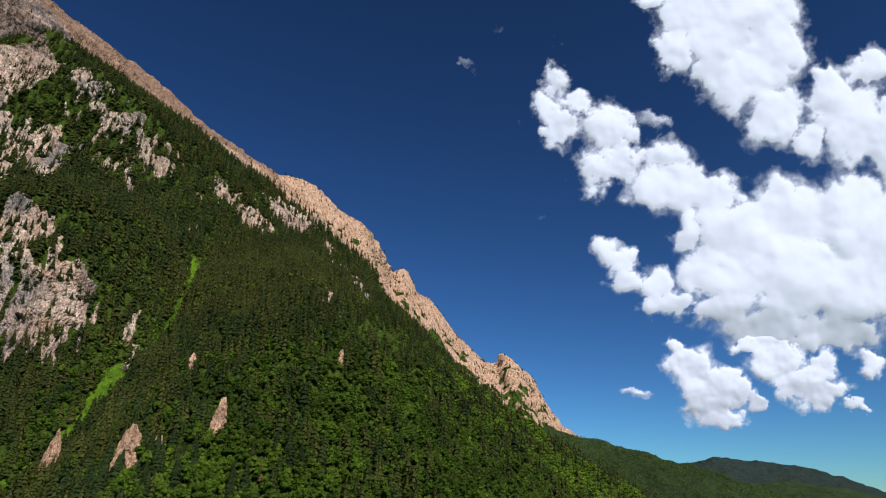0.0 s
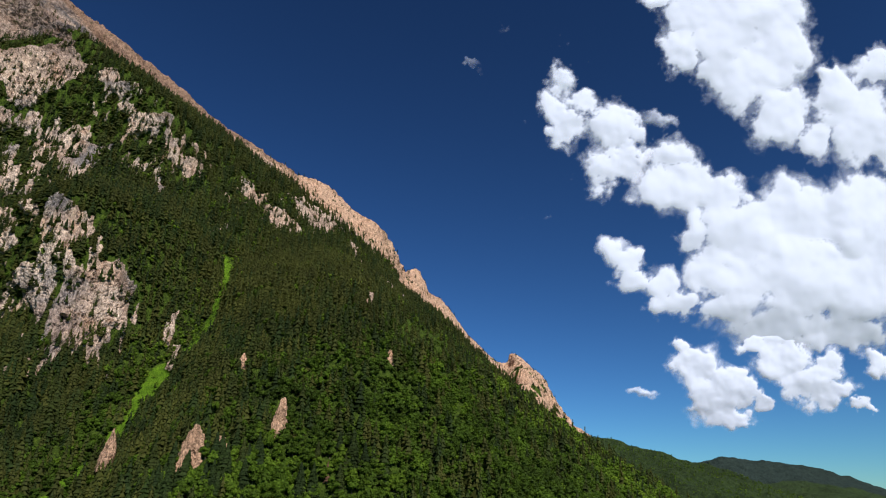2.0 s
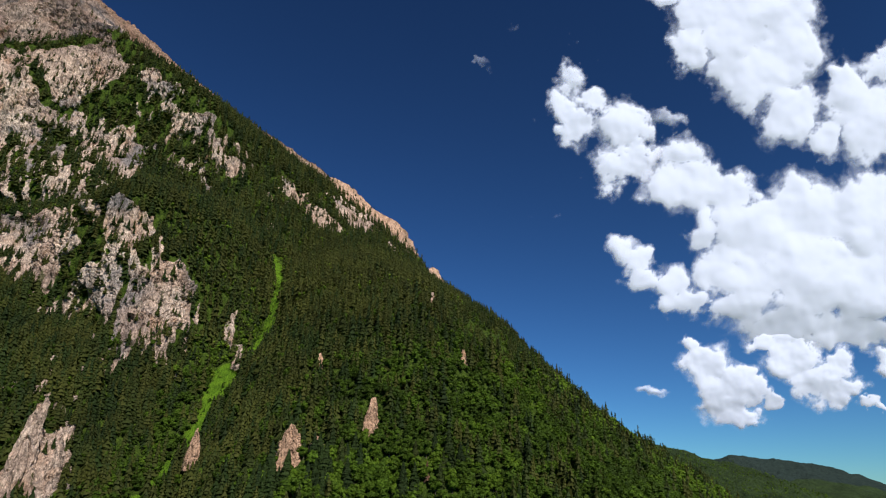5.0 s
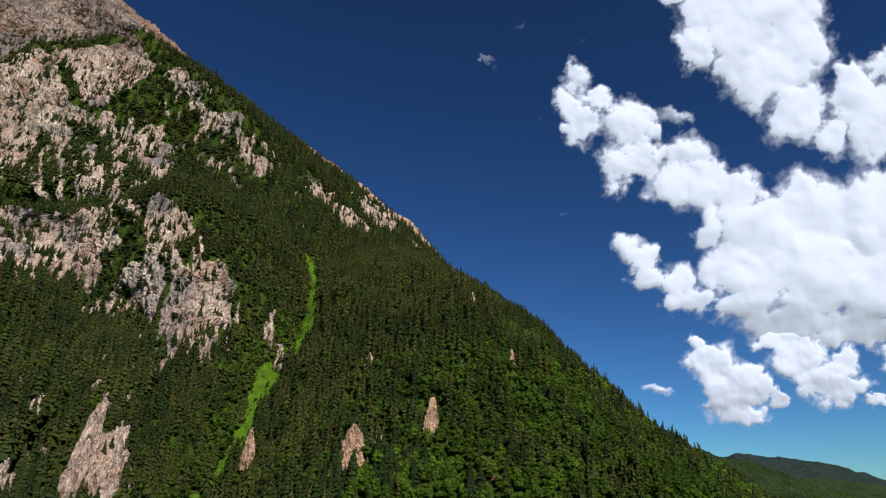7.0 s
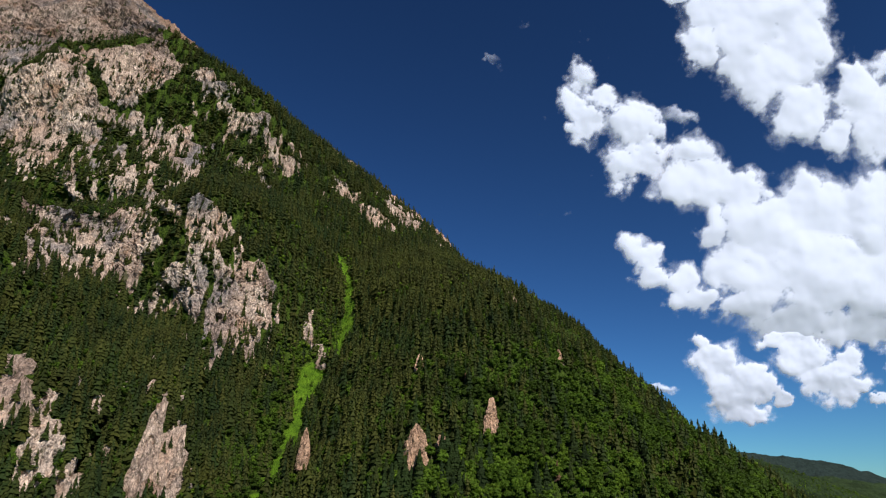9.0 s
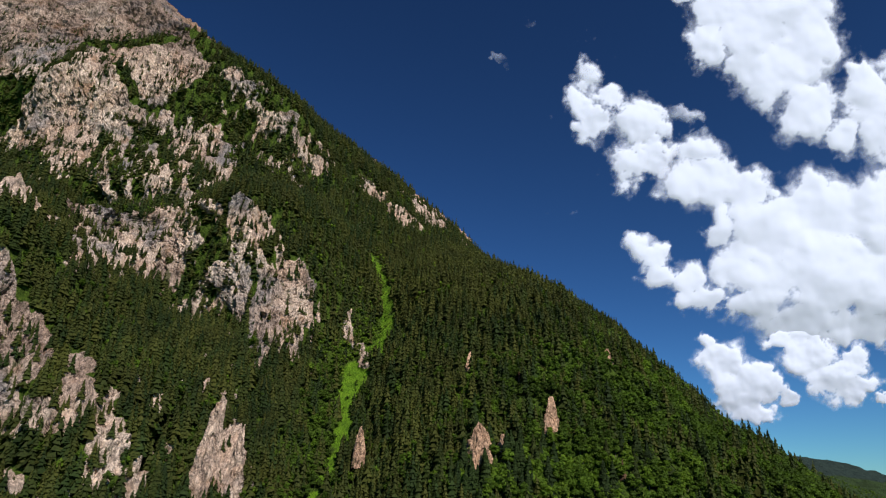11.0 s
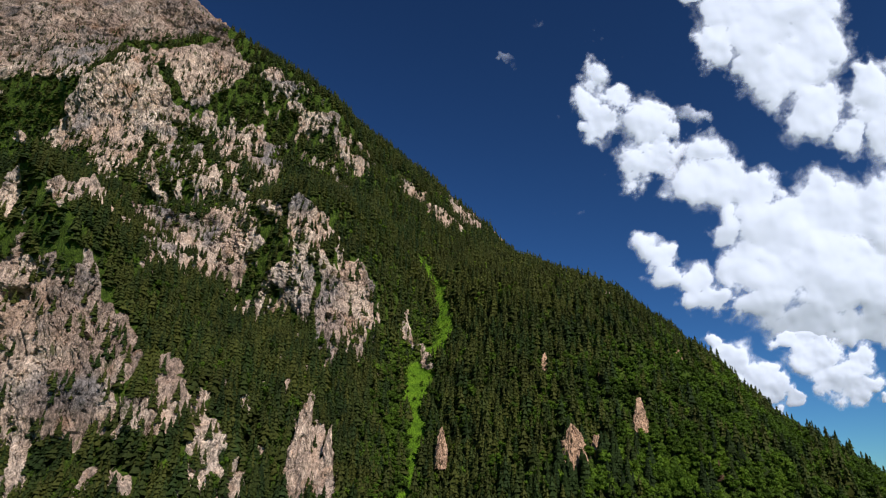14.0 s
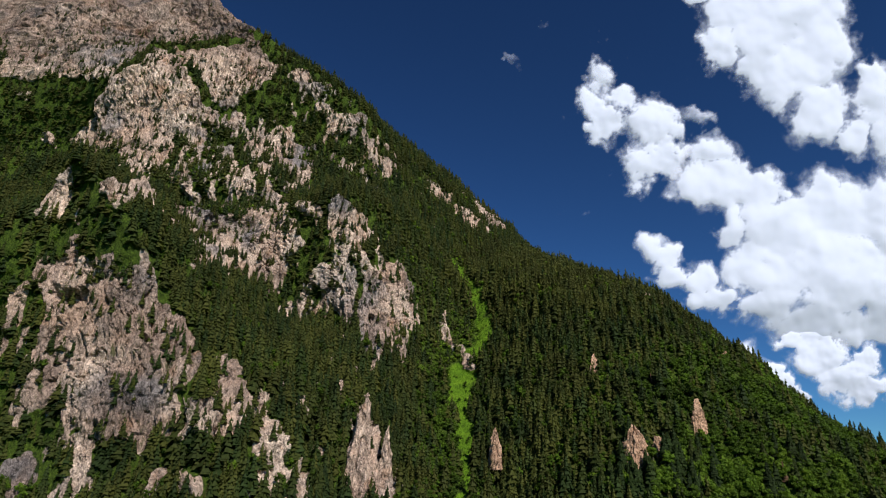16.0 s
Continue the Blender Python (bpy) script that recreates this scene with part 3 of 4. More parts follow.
REAR, rear_p, rear_bare, _ = ridge("rear_ridge",
    (-1150, 1700, 1260, -685, 1790, 1165, -470, 1811, 1122, -338, 1772, 996, -240, 1771, 925, -189, 2061, 895, -144, 2154, 935, -100, 2185, 858,
     -48, 2297, 850, 182, 2439, 640, 258, 2428, 672, 367, 2464, 578, 431, 2369, 415, 520, 2250, 330),
    (-1100, 1150, 600, -750, 1250, 500, -500, 1300, 450, -350, 1350, 400, -230, 1400, 330, -150, 1450, 300, -100, 1480, 280, -60, 1500, 260,
     0, 1550, 240, 200, 1700, 200, 280, 1750, 180, 350, 1800, 150, 440, 1850, 120, 560, 1900, 100),
    130, 320, 15, 0.60, "rear ridge of orange limestone above dark forest", 0.08)
HILL, hill_p, hill_bare, _ = ridge("wooded_hill",
    (150, 2150, 460, 330, 2050, 360, 449, 1980, 312, 655, 1790, 236, 850, 1750, 170, 1150, 1800, 60, 1500, 1900, -10),
    (200, 1200, 40, 330, 1200, 20, 449, 1200, 0, 655, 1150, 0, 850, 1200, 0, 1150, 1300, -10, 1500, 1500, -30),
    60, 160, 10, 0.0, "lower hill covered in green deciduous forest")
MIDHILL, midhill_p, _, _ = ridge("middle_hill",
    (1250, 3300, 180, 1500, 3300, 215, 1800, 3350, 235, 2100, 3400, 205, 2500, 3450, 130, 3000, 3500, 20),
    (1200, 2600, 0, 1450, 2550, 0, 1750, 2500, 0, 2100, 2500, 0, 2500, 2550, -10, 3000, 2600, -20),
    40, 160, 12, 0.0, "middle-distance hill under green forest")
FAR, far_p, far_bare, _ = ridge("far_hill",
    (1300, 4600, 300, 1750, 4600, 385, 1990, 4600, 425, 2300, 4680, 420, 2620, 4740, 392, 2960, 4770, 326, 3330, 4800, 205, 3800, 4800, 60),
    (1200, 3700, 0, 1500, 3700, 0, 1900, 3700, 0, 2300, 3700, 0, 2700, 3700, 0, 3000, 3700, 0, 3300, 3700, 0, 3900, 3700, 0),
    50, 240, 14, 0.0, "distant hill under dark forest, with bluish haze in its colour")

# ---- valley floor, one sheet to the horizon ----
_r = np.concatenate([[0], np.geomspace(30, 9000, 70)])
_a = np.linspace(0, 2 * np.pi, 97)
_g = np.stack([_r[:, None] * np.cos(_a) - 150, _r[:, None] * np.sin(_a), np.zeros((len(_r), len(_a)))], -1).reshape(-1, 3)
_g[:, 2] = 4 * fbm(_g / 300, 3)
ground = part("ground", mesh_from("ground", _g, grid_faces(len(_r), len(_a)), True, rock=np.zeros(len(_g)), grass=np.full(len(_g), 0.6)), MOUNTAIN)
tagged(ground, "green valley floor of meadow and forest", "ground", kind="structure")


# ==== trees ====
def spruce_shape(boughs, rng, core=6):
    """A spruce of height 1: a slim dark core and drooping boughs that stick out unevenly."""
    vs, fs = [(0, 0, 0.97)], []
    for s in range(core):
        a = 2 * math.pi * s / core
        r = 0.085 * rng.uniform(0.8, 1.2)
        vs.append((r * math.cos(a), r * math.sin(a), 0.10))
        fs.append((0, 1 + s, 1 + (s + 1) % core))
    for i in range(boughs):
        f = ((i + rng.uniform(0, 1)) / boughs) ** 1.15
        a = i * 2.4 + rng.uniform(-0.5, 0.5)
        z, r = 0.12 + 0.85 * f, (0.20 * (1 - f) ** 0.9 + 0.012) * rng.uniform(0.7, 1.2)
        w = (0.62 * r + 0.016) * rng.uniform(0.8, 1.2)
        c, q = math.cos(a), math.sin(a)
        n = len(vs)
        drop = r * rng.uniform(0.45, 1.0)
        vs += [(0, 0, min(1.0, z + 0.085 + 0.02 * (1 - f))), (r * c - w * q, r * q + w * c, z - drop), (r * c + w * q, r * q - w * c, z - drop * rng.uniform(0.6, 1.4))]
        fs.append((n, n + 1, n + 2))
    return np.array(vs), np.array(fs)


def beech_shape(lobes, leaves, rng):
    """A broadleaf crown of height 1: lobes covered in small tufts, uneven in outline."""
    vs, fs = [], []
    for i in range(lobes):
        a, h = rng.uniform(0, 6.3), rng.uniform(0.32, 0.82)
        d = 0.24 * math.sin(math.pi * min(1, (h - 0.1) / 0.8)) * rng.uniform(0.4, 1.1)
        c = np.array([d * math.cos(a), d * math.sin(a), h])
        r = rng.uniform(0.13, 0.21)
        for j in range(leaves):
            w = rng.normal(size=3)
            w[2] = abs(w[2]) * 0.9 - 0.25
            w /= np.linalg.norm(w)
            p = c + w * r * rng.uniform(0.75, 1.12) * (1, 1, 0.85)
            t = np.cross(w + 0.7 * rng.normal(size=3), rng.normal(size=3))
            t /= np.linalg.norm(t)
            b = np.cross(w, t) + 0.3 * rng.normal(size=3)
            e = rng.uniform(0.045, 0.085)
            n = len(vs)
            vs += [p + t * e, p - t * e * 0.6 + b * e, p - t * e * 0.6 - b * e]
            fs.append((n, n + 1, n + 2))
        # a rough core that keeps the crown from being seen through
        n = len(vs)
        core = [(0, 0, 1), (1, 0, 0), (0, 1, 0), (-1, 0, 0), (0, -1, 0), (0, 0, -1)]
        vs += [c + np.array(q) * r * 0.86 for q in core]
        fs += [(n, n + 1, n + 2), (n, n + 2, n + 3), (n, n + 3, n + 4), (n, n + 4, n + 1), (n + 5, n + 2, n + 1), (n + 5, n + 3, n + 2), (n + 5, n + 4, n + 3), (n + 5, n + 1, n + 4)]
    return np.array(vs), np.array(fs)


def trunk_shape(radius, height):
    a = np.arange(6) * math.pi / 3
    ring = np.stack([np.cos(a), np.sin(a), np.zeros(6)], -1)
    v = np.concatenate([ring * (radius, radius, 0) - (0, 0, 0.08), ring * (radius * 0.75, radius * 0.75, 0) + (0, 0, height * 0.5), ring * (radius * 0.3, radius * 0.3, 0) + (0, 0, height)])
    f = [(k * 6 + s, k * 6 + (s + 1) % 6, k * 6 + 6 + (s + 1) % 6, k * 6 + 6 + s) for k in (0, 1) for s in range(6)]
    return v, np.array(f)


def planted(name, shapes, at, height, tint, turn, pick, material, label, category):
    """Many trees as one object."""
    vs, fs, ts, n = [], [], [], 0
    for k, (sv, sf) in enumerate(shapes):
        m = pick == k
        if not m.any():
            continue
        p, h, r = at[m], height[m], turn[m]
        c, s = np.cos(r)[:, None], np.sin(r)[:, None]
        w = sv[None] * h[:, None, None]
        q = np.stack([w[..., 0] * c - w[..., 1] * s, w[..., 0] * s + w[..., 1] * c, w[..., 2]], -1) + p[:, None]
        vs.append(q.reshape(-1, 3))
        fs.append((sf[None] + (np.arange(len(p)) * len(sv))[:, None, None] + n).reshape(-1, 3))
        ts.append(np.repeat(tint[m], len(sv)))
        n += len(p) * len(sv)
    me = mesh_from(name, np.concatenate(vs), np.concatenate(fs), False, tint=np.concatenate(ts))
    return tagged(part(name, me, material), label, category, kind="stuff")


rng = np.random.default_rng(11)
# one candidate in every cell of the mountain, kept by its level area
SG = SURF.reshape(ROWS_N, COLS_N, 3)
cell = 0.25 * (SG[:-1, :-1] + SG[1:, :-1] + SG[:-1, 1:] + SG[1:, 1:])
d1, d2 = SG[1:, 1:] - SG[:-1, :-1], SG[1:, :-1] - SG[:-1, 1:]
area = 0.5 * np.abs(d1[..., 0] * d2[..., 1] - d1[..., 1] * d2[..., 0]) + 0.26 * 0.5 * np.linalg.norm(np.cross(d1, d2), axis=-1)
RK, GR = ROCK.reshape(ROWS_N, COLS_N)[:-1, :-1], GRASS.reshape(ROWS_N, COLS_N)[:-1, :-1]
cx, cz = cell[..., 0], cell[..., 2]
want = area / np.where(cz > 480, 25.0, np.where(cz < 260, 20.0, 22.0))
ledge = smooth(-0.1, 0.45, fbm(cell.reshape(-1, 3) * (1 / 26, 1 / 26, 1 / 15) + 60, 3).reshape(cx.shape))
want *= np.where(RK > 0.5, (0.10 + 0.75 * ledge) * np.where(cz < 300, 0.55, 1.0), 1.0) * np.where(GR > 0.4, 0.35, 1.0)
want *= smooth(60, 100, cz) * (1 - smooth(840, 980, cz)) * (cx > -1250) * (1 - 0.85 * smooth(780, 860, cz))
want *= 1 - 0.93 * smooth(-12, 12, behind(cell.reshape(-1, 3)).reshape(cx.shape)) * (cz > 560)
want[:, U[:-1] > 11.2] = 0
for _x0, _y0, _h, _z0, _z1 in CRAGS:
    want[(np.abs(cx - _x0) < _h * 1.05) & (cell[..., 1] < _y0 + 4) & (cell[..., 1] > _y0 - 22 - _h) & (cz > _z1 - 0.8 * (_z1 - _z0))] *= 0.12
keep = np.repeat(np.arange(want.size), rng.poisson(np.minimum(want, 8)).ravel())
_j1, _j2 = (rng.random((len(keep), 1)) - 0.5), (rng.random((len(keep), 1)) - 0.5)
at = cell.reshape(-1, 3)[keep] + _j1 * d1.reshape(-1, 3)[keep] + _j2 * d2.reshape(-1, 3)[keep]
at[:, 2] -= 0.4
onrock = RK.ravel()[keep] > 0.5
leafy = smooth(330, 180, at[:, 2]) * smooth(-290, -110, at[:, 0]) * 0.8 + 0.06 + 0.6 * np.exp(-((at[:, 0] + 330) / 30) ** 2) * (at[:, 2] < 300)
leafy = leafy + 0.04 + 0.36 * fbm(at / 45, 2)
ingrass = GR.ravel()[keep] > 0.4
is_beech = ((rng.random(len(at)) < leafy) | ingrass) & ~onrock & (at[:, 2] < 620)
depth = at[:, 1]
height = np.where(is_beech, rng.uniform(8, 14, len(at)), 11.5 + 12 * rng.random(len(at)) ** 1.5)
height *= np.where(onrock, 0.62, 1.0) * np.where(ingrass, 0.45, 1.0) * (1 + 0.12 * smooth(380, 480, at[:, 2]) - 0.26 * smooth(620, 780, at[:, 2]))
height *= 1 - 0.42 * smooth(-120, -60, at[:, 0]) * smooth(225, 265, at[:, 2])
height = np.where(~is_beech & (rng.random(len(at)) < 0.13), height * 1.18, height)
tint = np.clip(rng.normal(0.45, 0.21, len(at)) + 0.3 * fbm(at / 40, 3) + 0.3 * np.exp(-((at[:, 0] + 225) / 110) ** 4 - ((at[:, 2] - 365) / 85) ** 4), 0, 1)
turn = rng.uniform(0, 6.28, len(at))
sr = np.random.default_rng(3)
near_spruce = [spruce_shape(36, sr) for _ in range(3)]
far_spruce = [spruce_shape(17, sr, 5) for _ in range(3)]
near_beech = [beech_shape(4, 17, sr) for _ in range(3)]
far_beech = [beech_shape(3, 7, sr) for _ in range(3)]
# the trees nearest the valley stand as things of their own
front = np.where((at[:, 0] > -420) & (at[:, 0] < 20) & (at[:, 2] > 116) & (at[:, 2] < 200) & ~onrock)[0]
front = front[np.argsort(at[front, 1])][:300]
single = np.zeros(len(at), bool)
single[front] = True
TREE_KINDS = {}
for leafy_kind, kind_name, crown_label in ((False, "spruce_tree", "ragged dark green needle crown"), (True, "beech_tree", "rounded bright green leaf crown")):
    kinds = []
    for v in range(4):
        tv, tf = trunk_shape(0.016 if not leafy_kind else 0.022, 0.9 if not leafy_kind else 0.6)
        sv, sf = beech_shape(10, 42, sr) if leafy_kind else spruce_shape(190, sr, 8)
        kinds.append((mesh_from("trunk", tv, tf), mesh_from("crown", sv, sf, False, tint=np.full(len(sv), 0.45))))
    TREE_KINDS[leafy_kind] = (kind_name, crown_label, kinds, {})
for n in front:
    kind_name, crown_label, kinds, made = TREE_KINDS[bool(is_beech[n])]
    v = int(rng.integers(0, 4))
    m = Matrix.LocRotScale(Vector(at[n]), Euler((0, 0, turn[n])), Vector((1, 1, 1)) * float(height[n]))
    if v not in made:
        made[v] = new(kind_name)
        part("trunk", kinds[v][0], BARK, made[v])
        part("crown", kinds[v][1], BEECH if is_beech[n] else SPRUCE, made[v], crown_label)
        made[v].matrix_basis = m
        tree = made[v]
    else:
        tree = copy_thing(made[v], m @ Matrix.Diagonal((1 / made[v].scale[0],) * 3 + (1,)))
    if is_beech[n]:
        tagged(tree, "broad bright green beech tree on the lower slope" if height[n] > 9.5 else "young bright green beech tree on the lower slope", "tree", "trees on the lower slope")
    else:
        tagged(tree, "tall dark green spruce tree on the lower slope" if height[n] > 12 else "slender dark green spruce tree on the lower slope", "tree", "trees on the lower slope")
rest_of = ~single
DEAD = Mat("dead_needles")
DEAD = DEAD.done(DEAD.ramp(DEAD.noise(1.1), (0.3, (0.05, 0.028, 0.016)), (0.7, (0.12, 0.066, 0.040))), 0.95)
for spot, tall in (((-108, 413.5, 131), 13), ((-243, 452, 172), 11), ((-172, 470, 224), 10)):
    near = at[np.argmin(((at - spot) ** 2).sum(1))]
    tree = new("dead_spruce")
    part("trunk", TREE_KINDS[False][2][1][0].copy(), BARK, tree)
    sv, sf = spruce_shape(90, sr)
    part("crown", mesh_from("dry_crown", sv * (0.7, 0.7, 1), sf, False), DEAD, tree, "sparse reddish brown dead crown")
    tree.matrix_basis = Matrix.LocRotScale(Vector(near) + Vector((1.5, -1.5, 0)), Euler((0, 0, tall)), Vector((1, 1, 1)) * tall)
    tagged(tree, "dead reddish brown spruce among green trees", "tree", "dead trees on the slope")
hill_beech = [beech_shape(2, 3, sr) for _ in range(3)]
closeby = at[:, 1] < 600
pick = rng.integers(0, 3, len(at))
for name, shapes, mask, mat, label in (
        ("spruce_forest", near_spruce, ~is_beech & closeby & rest_of, SPRUCE, "dense dark green spruce forest on the lower slope"),
        ("upper_spruce_forest", far_spruce, ~is_beech & ~closeby, SPRUCE, "spruce forest climbing between the cliffs"),
        ("beech_forest", near_beech, is_beech & closeby & rest_of, BEECH, "bright green broadleaf forest among the spruces"),
        ("upper_beech_forest", far_beech, is_beech & ~closeby, BEECH, "broadleaf trees on the upper slope")):
    planted(name, shapes, at[mask], height[mask], tint[mask], turn[mask], pick[mask], mat, label, "forest")


# forest on the rear ridges
for name, grid, bare, spacing, mat, label in (("rear_forest", rear_p[:130], rear_bare[:130], 130, SPRUCE, "far dark spruce forest below the rear ridge"),
                                              ("hill_forest", hill_p[:60], hill_bare[:60], 140, BEECH, "deciduous forest over the lower hill")):
    c = 0.25 * (grid[:-1, :-1] + grid[1:, :-1] + grid[:-1, 1:] + grid[1:, 1:])
    a, b = grid[1:, 1:] - grid[:-1, :-1], grid[1:, :-1] - grid[:-1, 1:]
    ar = 0.5 * np.linalg.norm(np.cross(a, b), axis=-1)
    w = ar / spacing * np.where(bare[:-1, :-1] > 0.45, 0.08, 1.0)
    n = rng.poisson(np.minimum(w, 8))
    p = np.repeat(c.reshape(-1, 3), n.ravel(), axis=0)
    k = np.repeat(np.arange(ar.size), n.ravel())
    p = p + (rng.random((len(p), 1)) - 0.5) * a.reshape(-1, 3)[k] + (rng.random((len(p), 1)) - 0.5) * b.reshape(-1, 3)[k]
    p[:, 2] -= 1.0 if mat is SPRUCE else 5.0
    shapes = far_spruce if mat is SPRUCE else hill_beech
    planted(name, shapes, p, rng.uniform(9, 15, len(p)) * (1.0 if mat is SPRUCE else 0.8), np.clip(rng.normal(0.5, 0.2, len(p)), 0, 1), rng.uniform(0, 6.3, len(p)), rng.integers(0, 3, len(p)), mat, label, "forest")

# ==== clouds ====
def cloud_material():
    k = Mat("cloud")
    k.n.remove(k.bsdf)
    d = k.n.new("ShaderNodeBsdfDiffuse")
    d.inputs[0].default_value = (0.48, 0.52, 0.645, 1)
    # droplets scatter light all round: the surface's own slope counts for little
    own = k.n.new("ShaderNodeVectorMath")
    own.operation = "SCALE"
    own.inputs["Scale"].default_value = 0.5
    billow = k.n.new("ShaderNodeBump")
    billow.inputs["Strength"].default_value, billow.inputs["Distance"].default_value = 0.42, 1.0
    k.l.new(k.attr("bulk"), billow.inputs["Height"])
    k.l.new(billow.outputs[0], own.inputs[0])
    both = k.n.new("ShaderNodeVectorMath")
    both.inputs[1].default_value = SUN_FROM * 0.35
    k.l.new(own.outputs[0], both.inputs[0])
    unit = k.n.new("ShaderNodeVectorMath")
    unit.operation = "NORMALIZE"
    k.l.new(both.outputs[0], unit.inputs[0])
    k.l.new(unit.outputs[0], d.inputs["Normal"])
    t = k.n.new("ShaderNodeBsdfTransparent")
    m = k.n.new("ShaderNodeMixShader")
    fray = k.math("ADD", k.math("MULTIPLY", k.noise(210, (1, 1, 1), 8, 0.56, 0.2), 0.85), k.math("MULTIPLY", k.noise(50, (1, 1, 1), 5, 0.5), 0.15))
    dens = k.math("ADD", k.attr("cover"), k.math("MULTIPLY", k.math("SUBTRACT", fray, 0.5), 4.2))
    soft_edge = k.n.new("ShaderNodeMapRange")
    soft_edge.interpolation_type = "SMOOTHSTEP"
    soft_edge.inputs["From Min"].default_value, soft_edge.inputs["From Max"].default_value = -0.35, 1.75
    k.l.new(dens, soft_edge.inputs["Value"])
    k.l.new(soft_edge.outputs[0], m.inputs[0])
    k.l.new(t.outputs[0], m.inputs[1])
    k.l.new(d.outputs[0], m.inputs[2])
    k.l.new(m.outputs[0], k.out.inputs[0])
    return k.m


CLOUD = cloud_material()
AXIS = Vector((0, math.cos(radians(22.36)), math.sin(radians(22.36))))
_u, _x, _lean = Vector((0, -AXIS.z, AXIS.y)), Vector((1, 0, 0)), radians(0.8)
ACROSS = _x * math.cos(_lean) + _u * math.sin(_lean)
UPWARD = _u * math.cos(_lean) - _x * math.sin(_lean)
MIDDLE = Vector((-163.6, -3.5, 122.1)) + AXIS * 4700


def cloud(name, lumps, step, label, ragged=0.75, thick=1.0, veil=0.0, base=None):
    """A cumulus: lumps (across, up, half width, half height, in metres round the sky's middle) joined and frayed into one rounded body."""
    lumps = np.array(lumps, float).reshape(-1, 4)
    lo = (lumps[:, :2] - lumps[:, 2:] * 1.5 - 90).min(0)
    hi = (lumps[:, :2] + lumps[:, 2:] * 1.5 + 90).max(0)
    us, vs = np.arange(lo[0], hi[0], step), np.arange(lo[1], hi[1], step)
    g = np.stack(np.meshgrid(us, vs), -1).reshape(-1, 2)
    p3 = np.column_stack([g, np.zeros(len(g))])
    body, bulge = np.full(len(g), 0.0), np.full(len(g), 0.0)
    w = g + 75 * np.column_stack([fbm(p3 / 260, 5, 0.6), fbm(p3 / 260 + 40, 5, 0.6)])
    for x, y, rx, ry in lumps:
        q = 1 - ((w[:, 0] - x) / rx) ** 2 - ((w[:, 1] - y) / ry) ** 2
        body = np.maximum(body, np.clip(q + 1, 0, 2))
        bulge = np.maximum(bulge, np.clip(q, 0, 1) * min(rx, ry))
    puffs = 0.62 * fbm(p3 / 190 + 3, 7, 0.62) + 0.25 * (1 - np.abs(perlin(p3 / 240)))
    density = (body - 1) * 1.3 + ragged * puffs - 0.05 - 0.45 * veil
    nu, nv = len(us), len(vs)
    bulk = bulge * 0.45 * thick + 90 * (1 + fbm(p3 / 420 + 8, 6, 0.5)) * smooth(-0.2, 0.9, density)
    if base:
        bulk = bulk + base[2] * smooth(base[0], base[1], g[:, 1] + 60 * fbm(p3 / 300 + 21, 4))
    d2 = bulk.reshape(nv, nu)
    for _ in range(6):
        d2[1:-1, 1:-1] = 0.2 * (d2[1:-1, 1:-1] + d2[:-2, 1:-1] + d2[2:, 1:-1] + d2[1:-1, :-2] + d2[1:-1, 2:])
    bulk = d2.ravel()
    d2 = d2 * 0.08
    place = np.array(MIDDLE) + g[:, :1] * np.array(ACROSS) + g[:, 1:] * np.array(UPWARD) - d2.reshape(-1, 1) * np.array(AXIS)
    f = grid_faces(nv, nu)
    f = f[(density[f] > -0.9).any(1)]
    used = np.unique(f)
    index = np.zeros(len(g), int)
    index[used] = np.arange(len(used))
    cover = density + 0.12 + 1.9 * smooth(0.3, 1.1, density) * (1 - 0.75 * min(veil, 1))
    cover = np.minimum(cover, 0.0 if veil > 1 else 0.7 if veil > 0.7 else 4.0)
    me = mesh_from(name, place[used], index[f], True, bulk=bulk[used], cover=np.clip(cover[used], -1.2, 3.6))
    return tagged(part(name, me, CLOUD), label, "cloud")


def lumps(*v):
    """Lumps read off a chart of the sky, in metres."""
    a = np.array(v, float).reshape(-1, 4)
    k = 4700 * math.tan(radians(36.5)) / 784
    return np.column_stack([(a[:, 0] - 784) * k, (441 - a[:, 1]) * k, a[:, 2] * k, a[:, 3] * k])


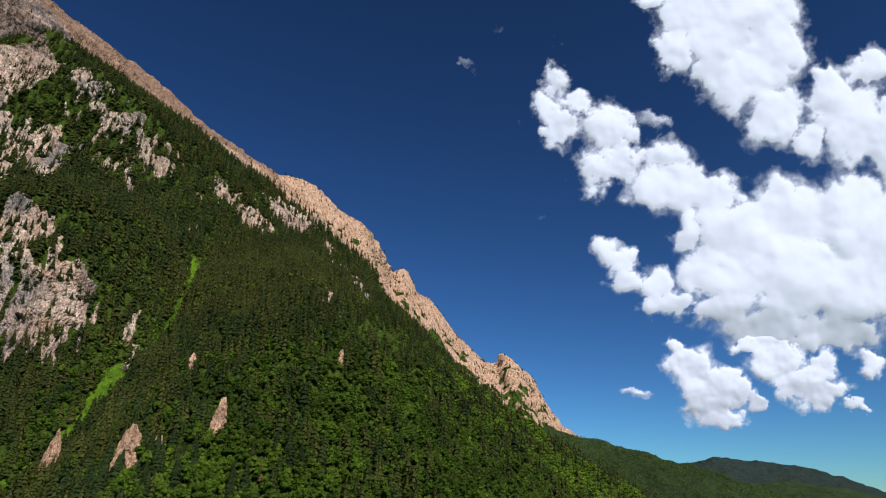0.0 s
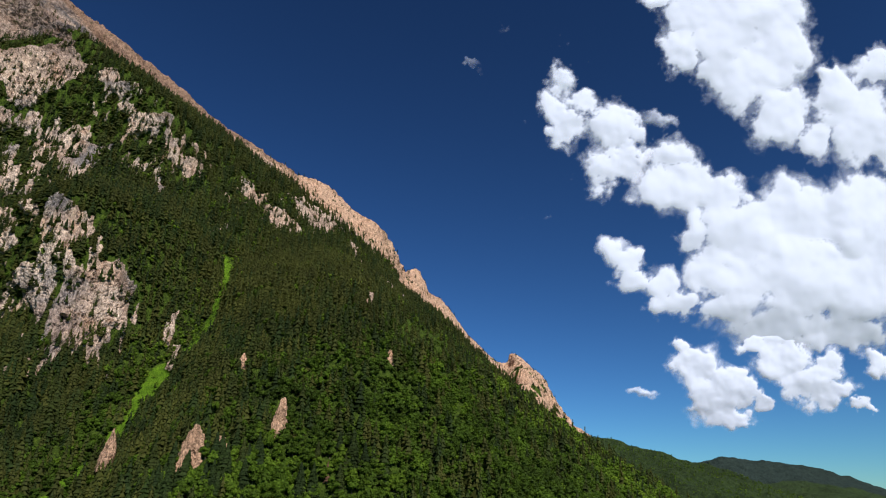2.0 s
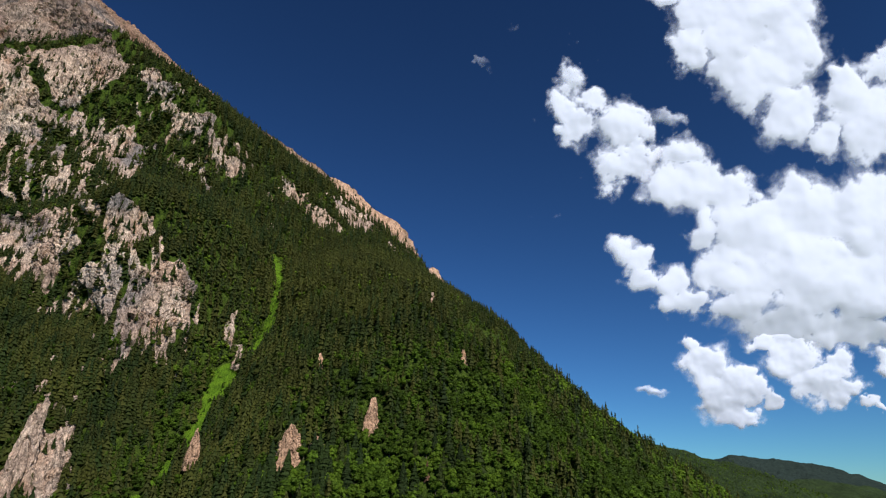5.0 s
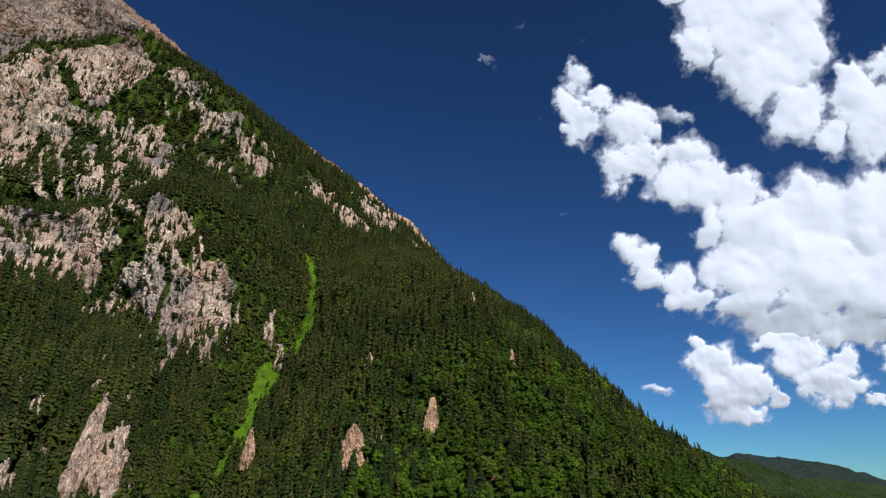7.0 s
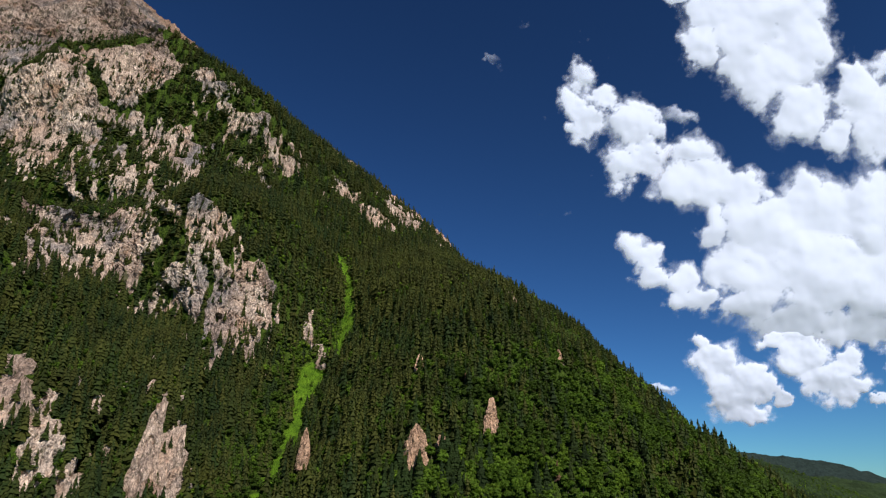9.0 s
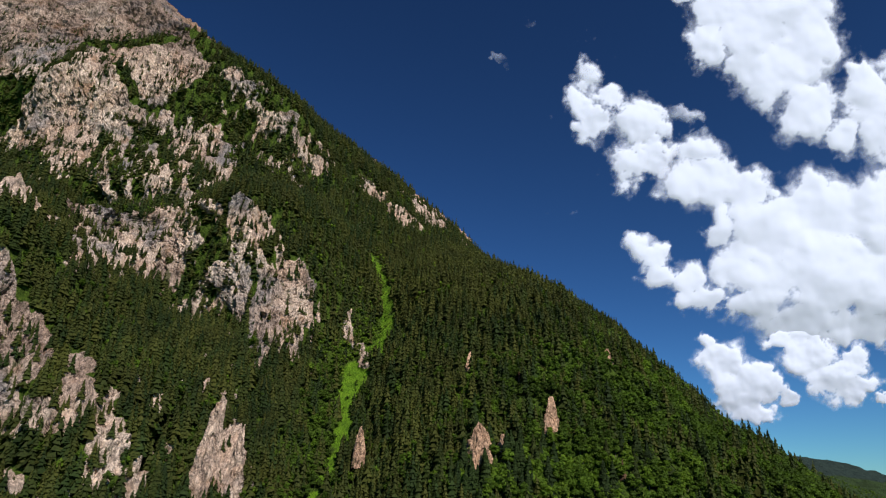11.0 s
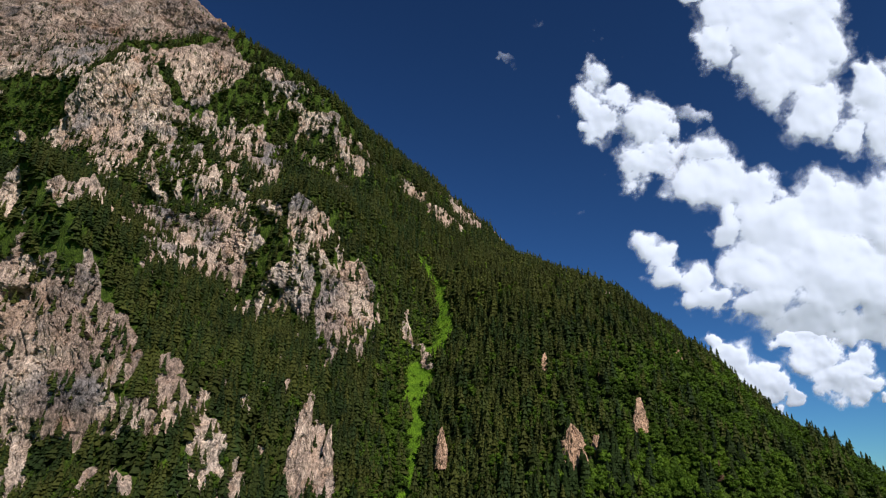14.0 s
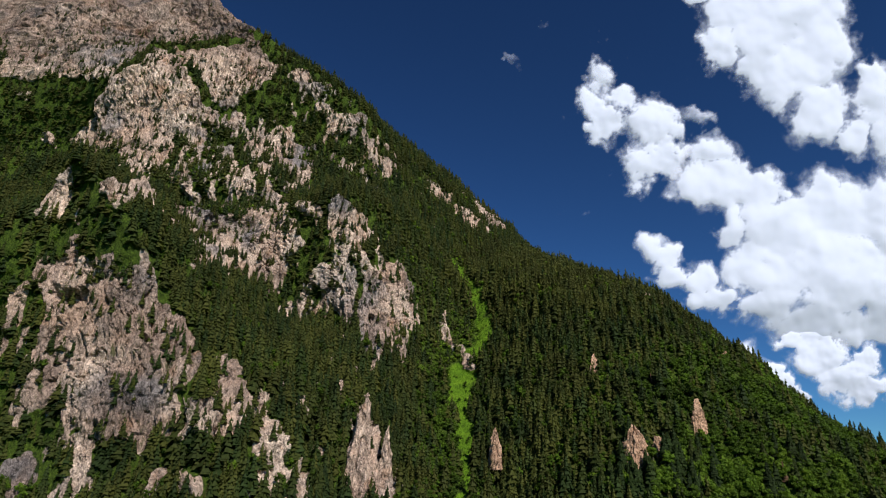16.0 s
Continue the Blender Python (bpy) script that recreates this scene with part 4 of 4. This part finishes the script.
cloud("cumulus_cloud", np.concatenate([
    lumps(1250, 25, 62, 46, 1300, 75, 72, 60, 1350, 135, 80, 66, 1225, 72, 38, 38, 1340, 20, 95, 65, 1400, 70, 60, 85, 1290, 120, 48, 42, 1335, 150, 65, 50, 1400, 205, 62, 62, 1225, 95, 25, 38, 1265, 40, 42, 32, 1185, 8, 34, 16,
          1500, 175, 60, 60, 1545, 220, 65, 85, 1480, 130, 36, 26, 1565, 125, 40, 32, 1462, 240, 36, 40),
    lumps(1212, 272, 46, 36, 1182, 332, 46, 42, 1232, 332, 52, 52, 1290, 342, 52, 36, 1245, 405, 32, 42),
    lumps(1335, 405, 85, 75, 1430, 375, 112, 64, 1540, 385, 85, 92, 1262, 480, 42, 46, 1330, 480, 92, 72, 1430, 480, 125, 92, 1530, 505, 95, 82,
          1305, 540, 62, 32, 1400, 570, 104, 38, 1500, 585, 95, 34, 1610, 450, 100, 150, 1620, 250, 80, 100),
    lumps(1108, 440, 28, 26, 1136, 456, 30, 26, 1142, 492, 34, 26, 1190, 505, 30, 34, 1180, 540, 28, 18, 1222, 528, 30, 26)]),
    11, "large bright white cumulus cloud with a grey base", 0.5, base=(-830, -380, 620))
cloud("torn_cloud", lumps(1012, 130, 26, 38, 1003, 182, 28, 28, 1060, 180, 42, 28, 1035, 222, 48, 40, 1110, 222, 58, 48, 1090, 292, 52, 48, 1145, 285, 42, 38, 998, 222, 22, 16), 8,
      "white cumulus arm torn into wisps", 1.3, 1.0, 0.6)
cloud("low_cumulus_cloud", lumps(1250, 642, 40, 42, 1282, 692, 50, 50, 1312, 732, 48, 30, 1332, 682, 48, 30, 1228, 600, 20, 20, 1372, 702, 28, 16), 7,
      "small white cumulus cloud with a tapered base", base=(-1420, -1000, 330))
cloud("low_cumulus_cloud", lumps(1352, 602, 26, 18, 1402, 622, 50, 40, 1450, 670, 50, 44, 1500, 692, 40, 28, 1482, 642, 30, 24, 1550, 716, 24, 8), 7,
      "small rounded white cumulus cloud below the large one", base=(-1290, -960, 260))
cloud("cloud_shred", lumps(1190, 205, 30, 22), 7, "thin torn shred of white cloud", 0.9, 1.0, 0.95)
cloud("cloud_shred", lumps(1160, 692, 34, 8), 7, "thin flat wisp of white cloud", 0.9, 1.0, 0.8)
cloud("cloud_shred", lumps(1570, 632, 26, 22), 7, "small white cloud puff")
cloud("cloud_shred", lumps(908, 45, 16, 12), 7, "faint grey-white shred of cloud high in the sky", 0.9, 1.0, 1.01)
cloud("cloud_shred", lumps(870, 106, 26, 12), 7, "faint torn wisp of white cloud", 0.9, 1.0, 1.01)
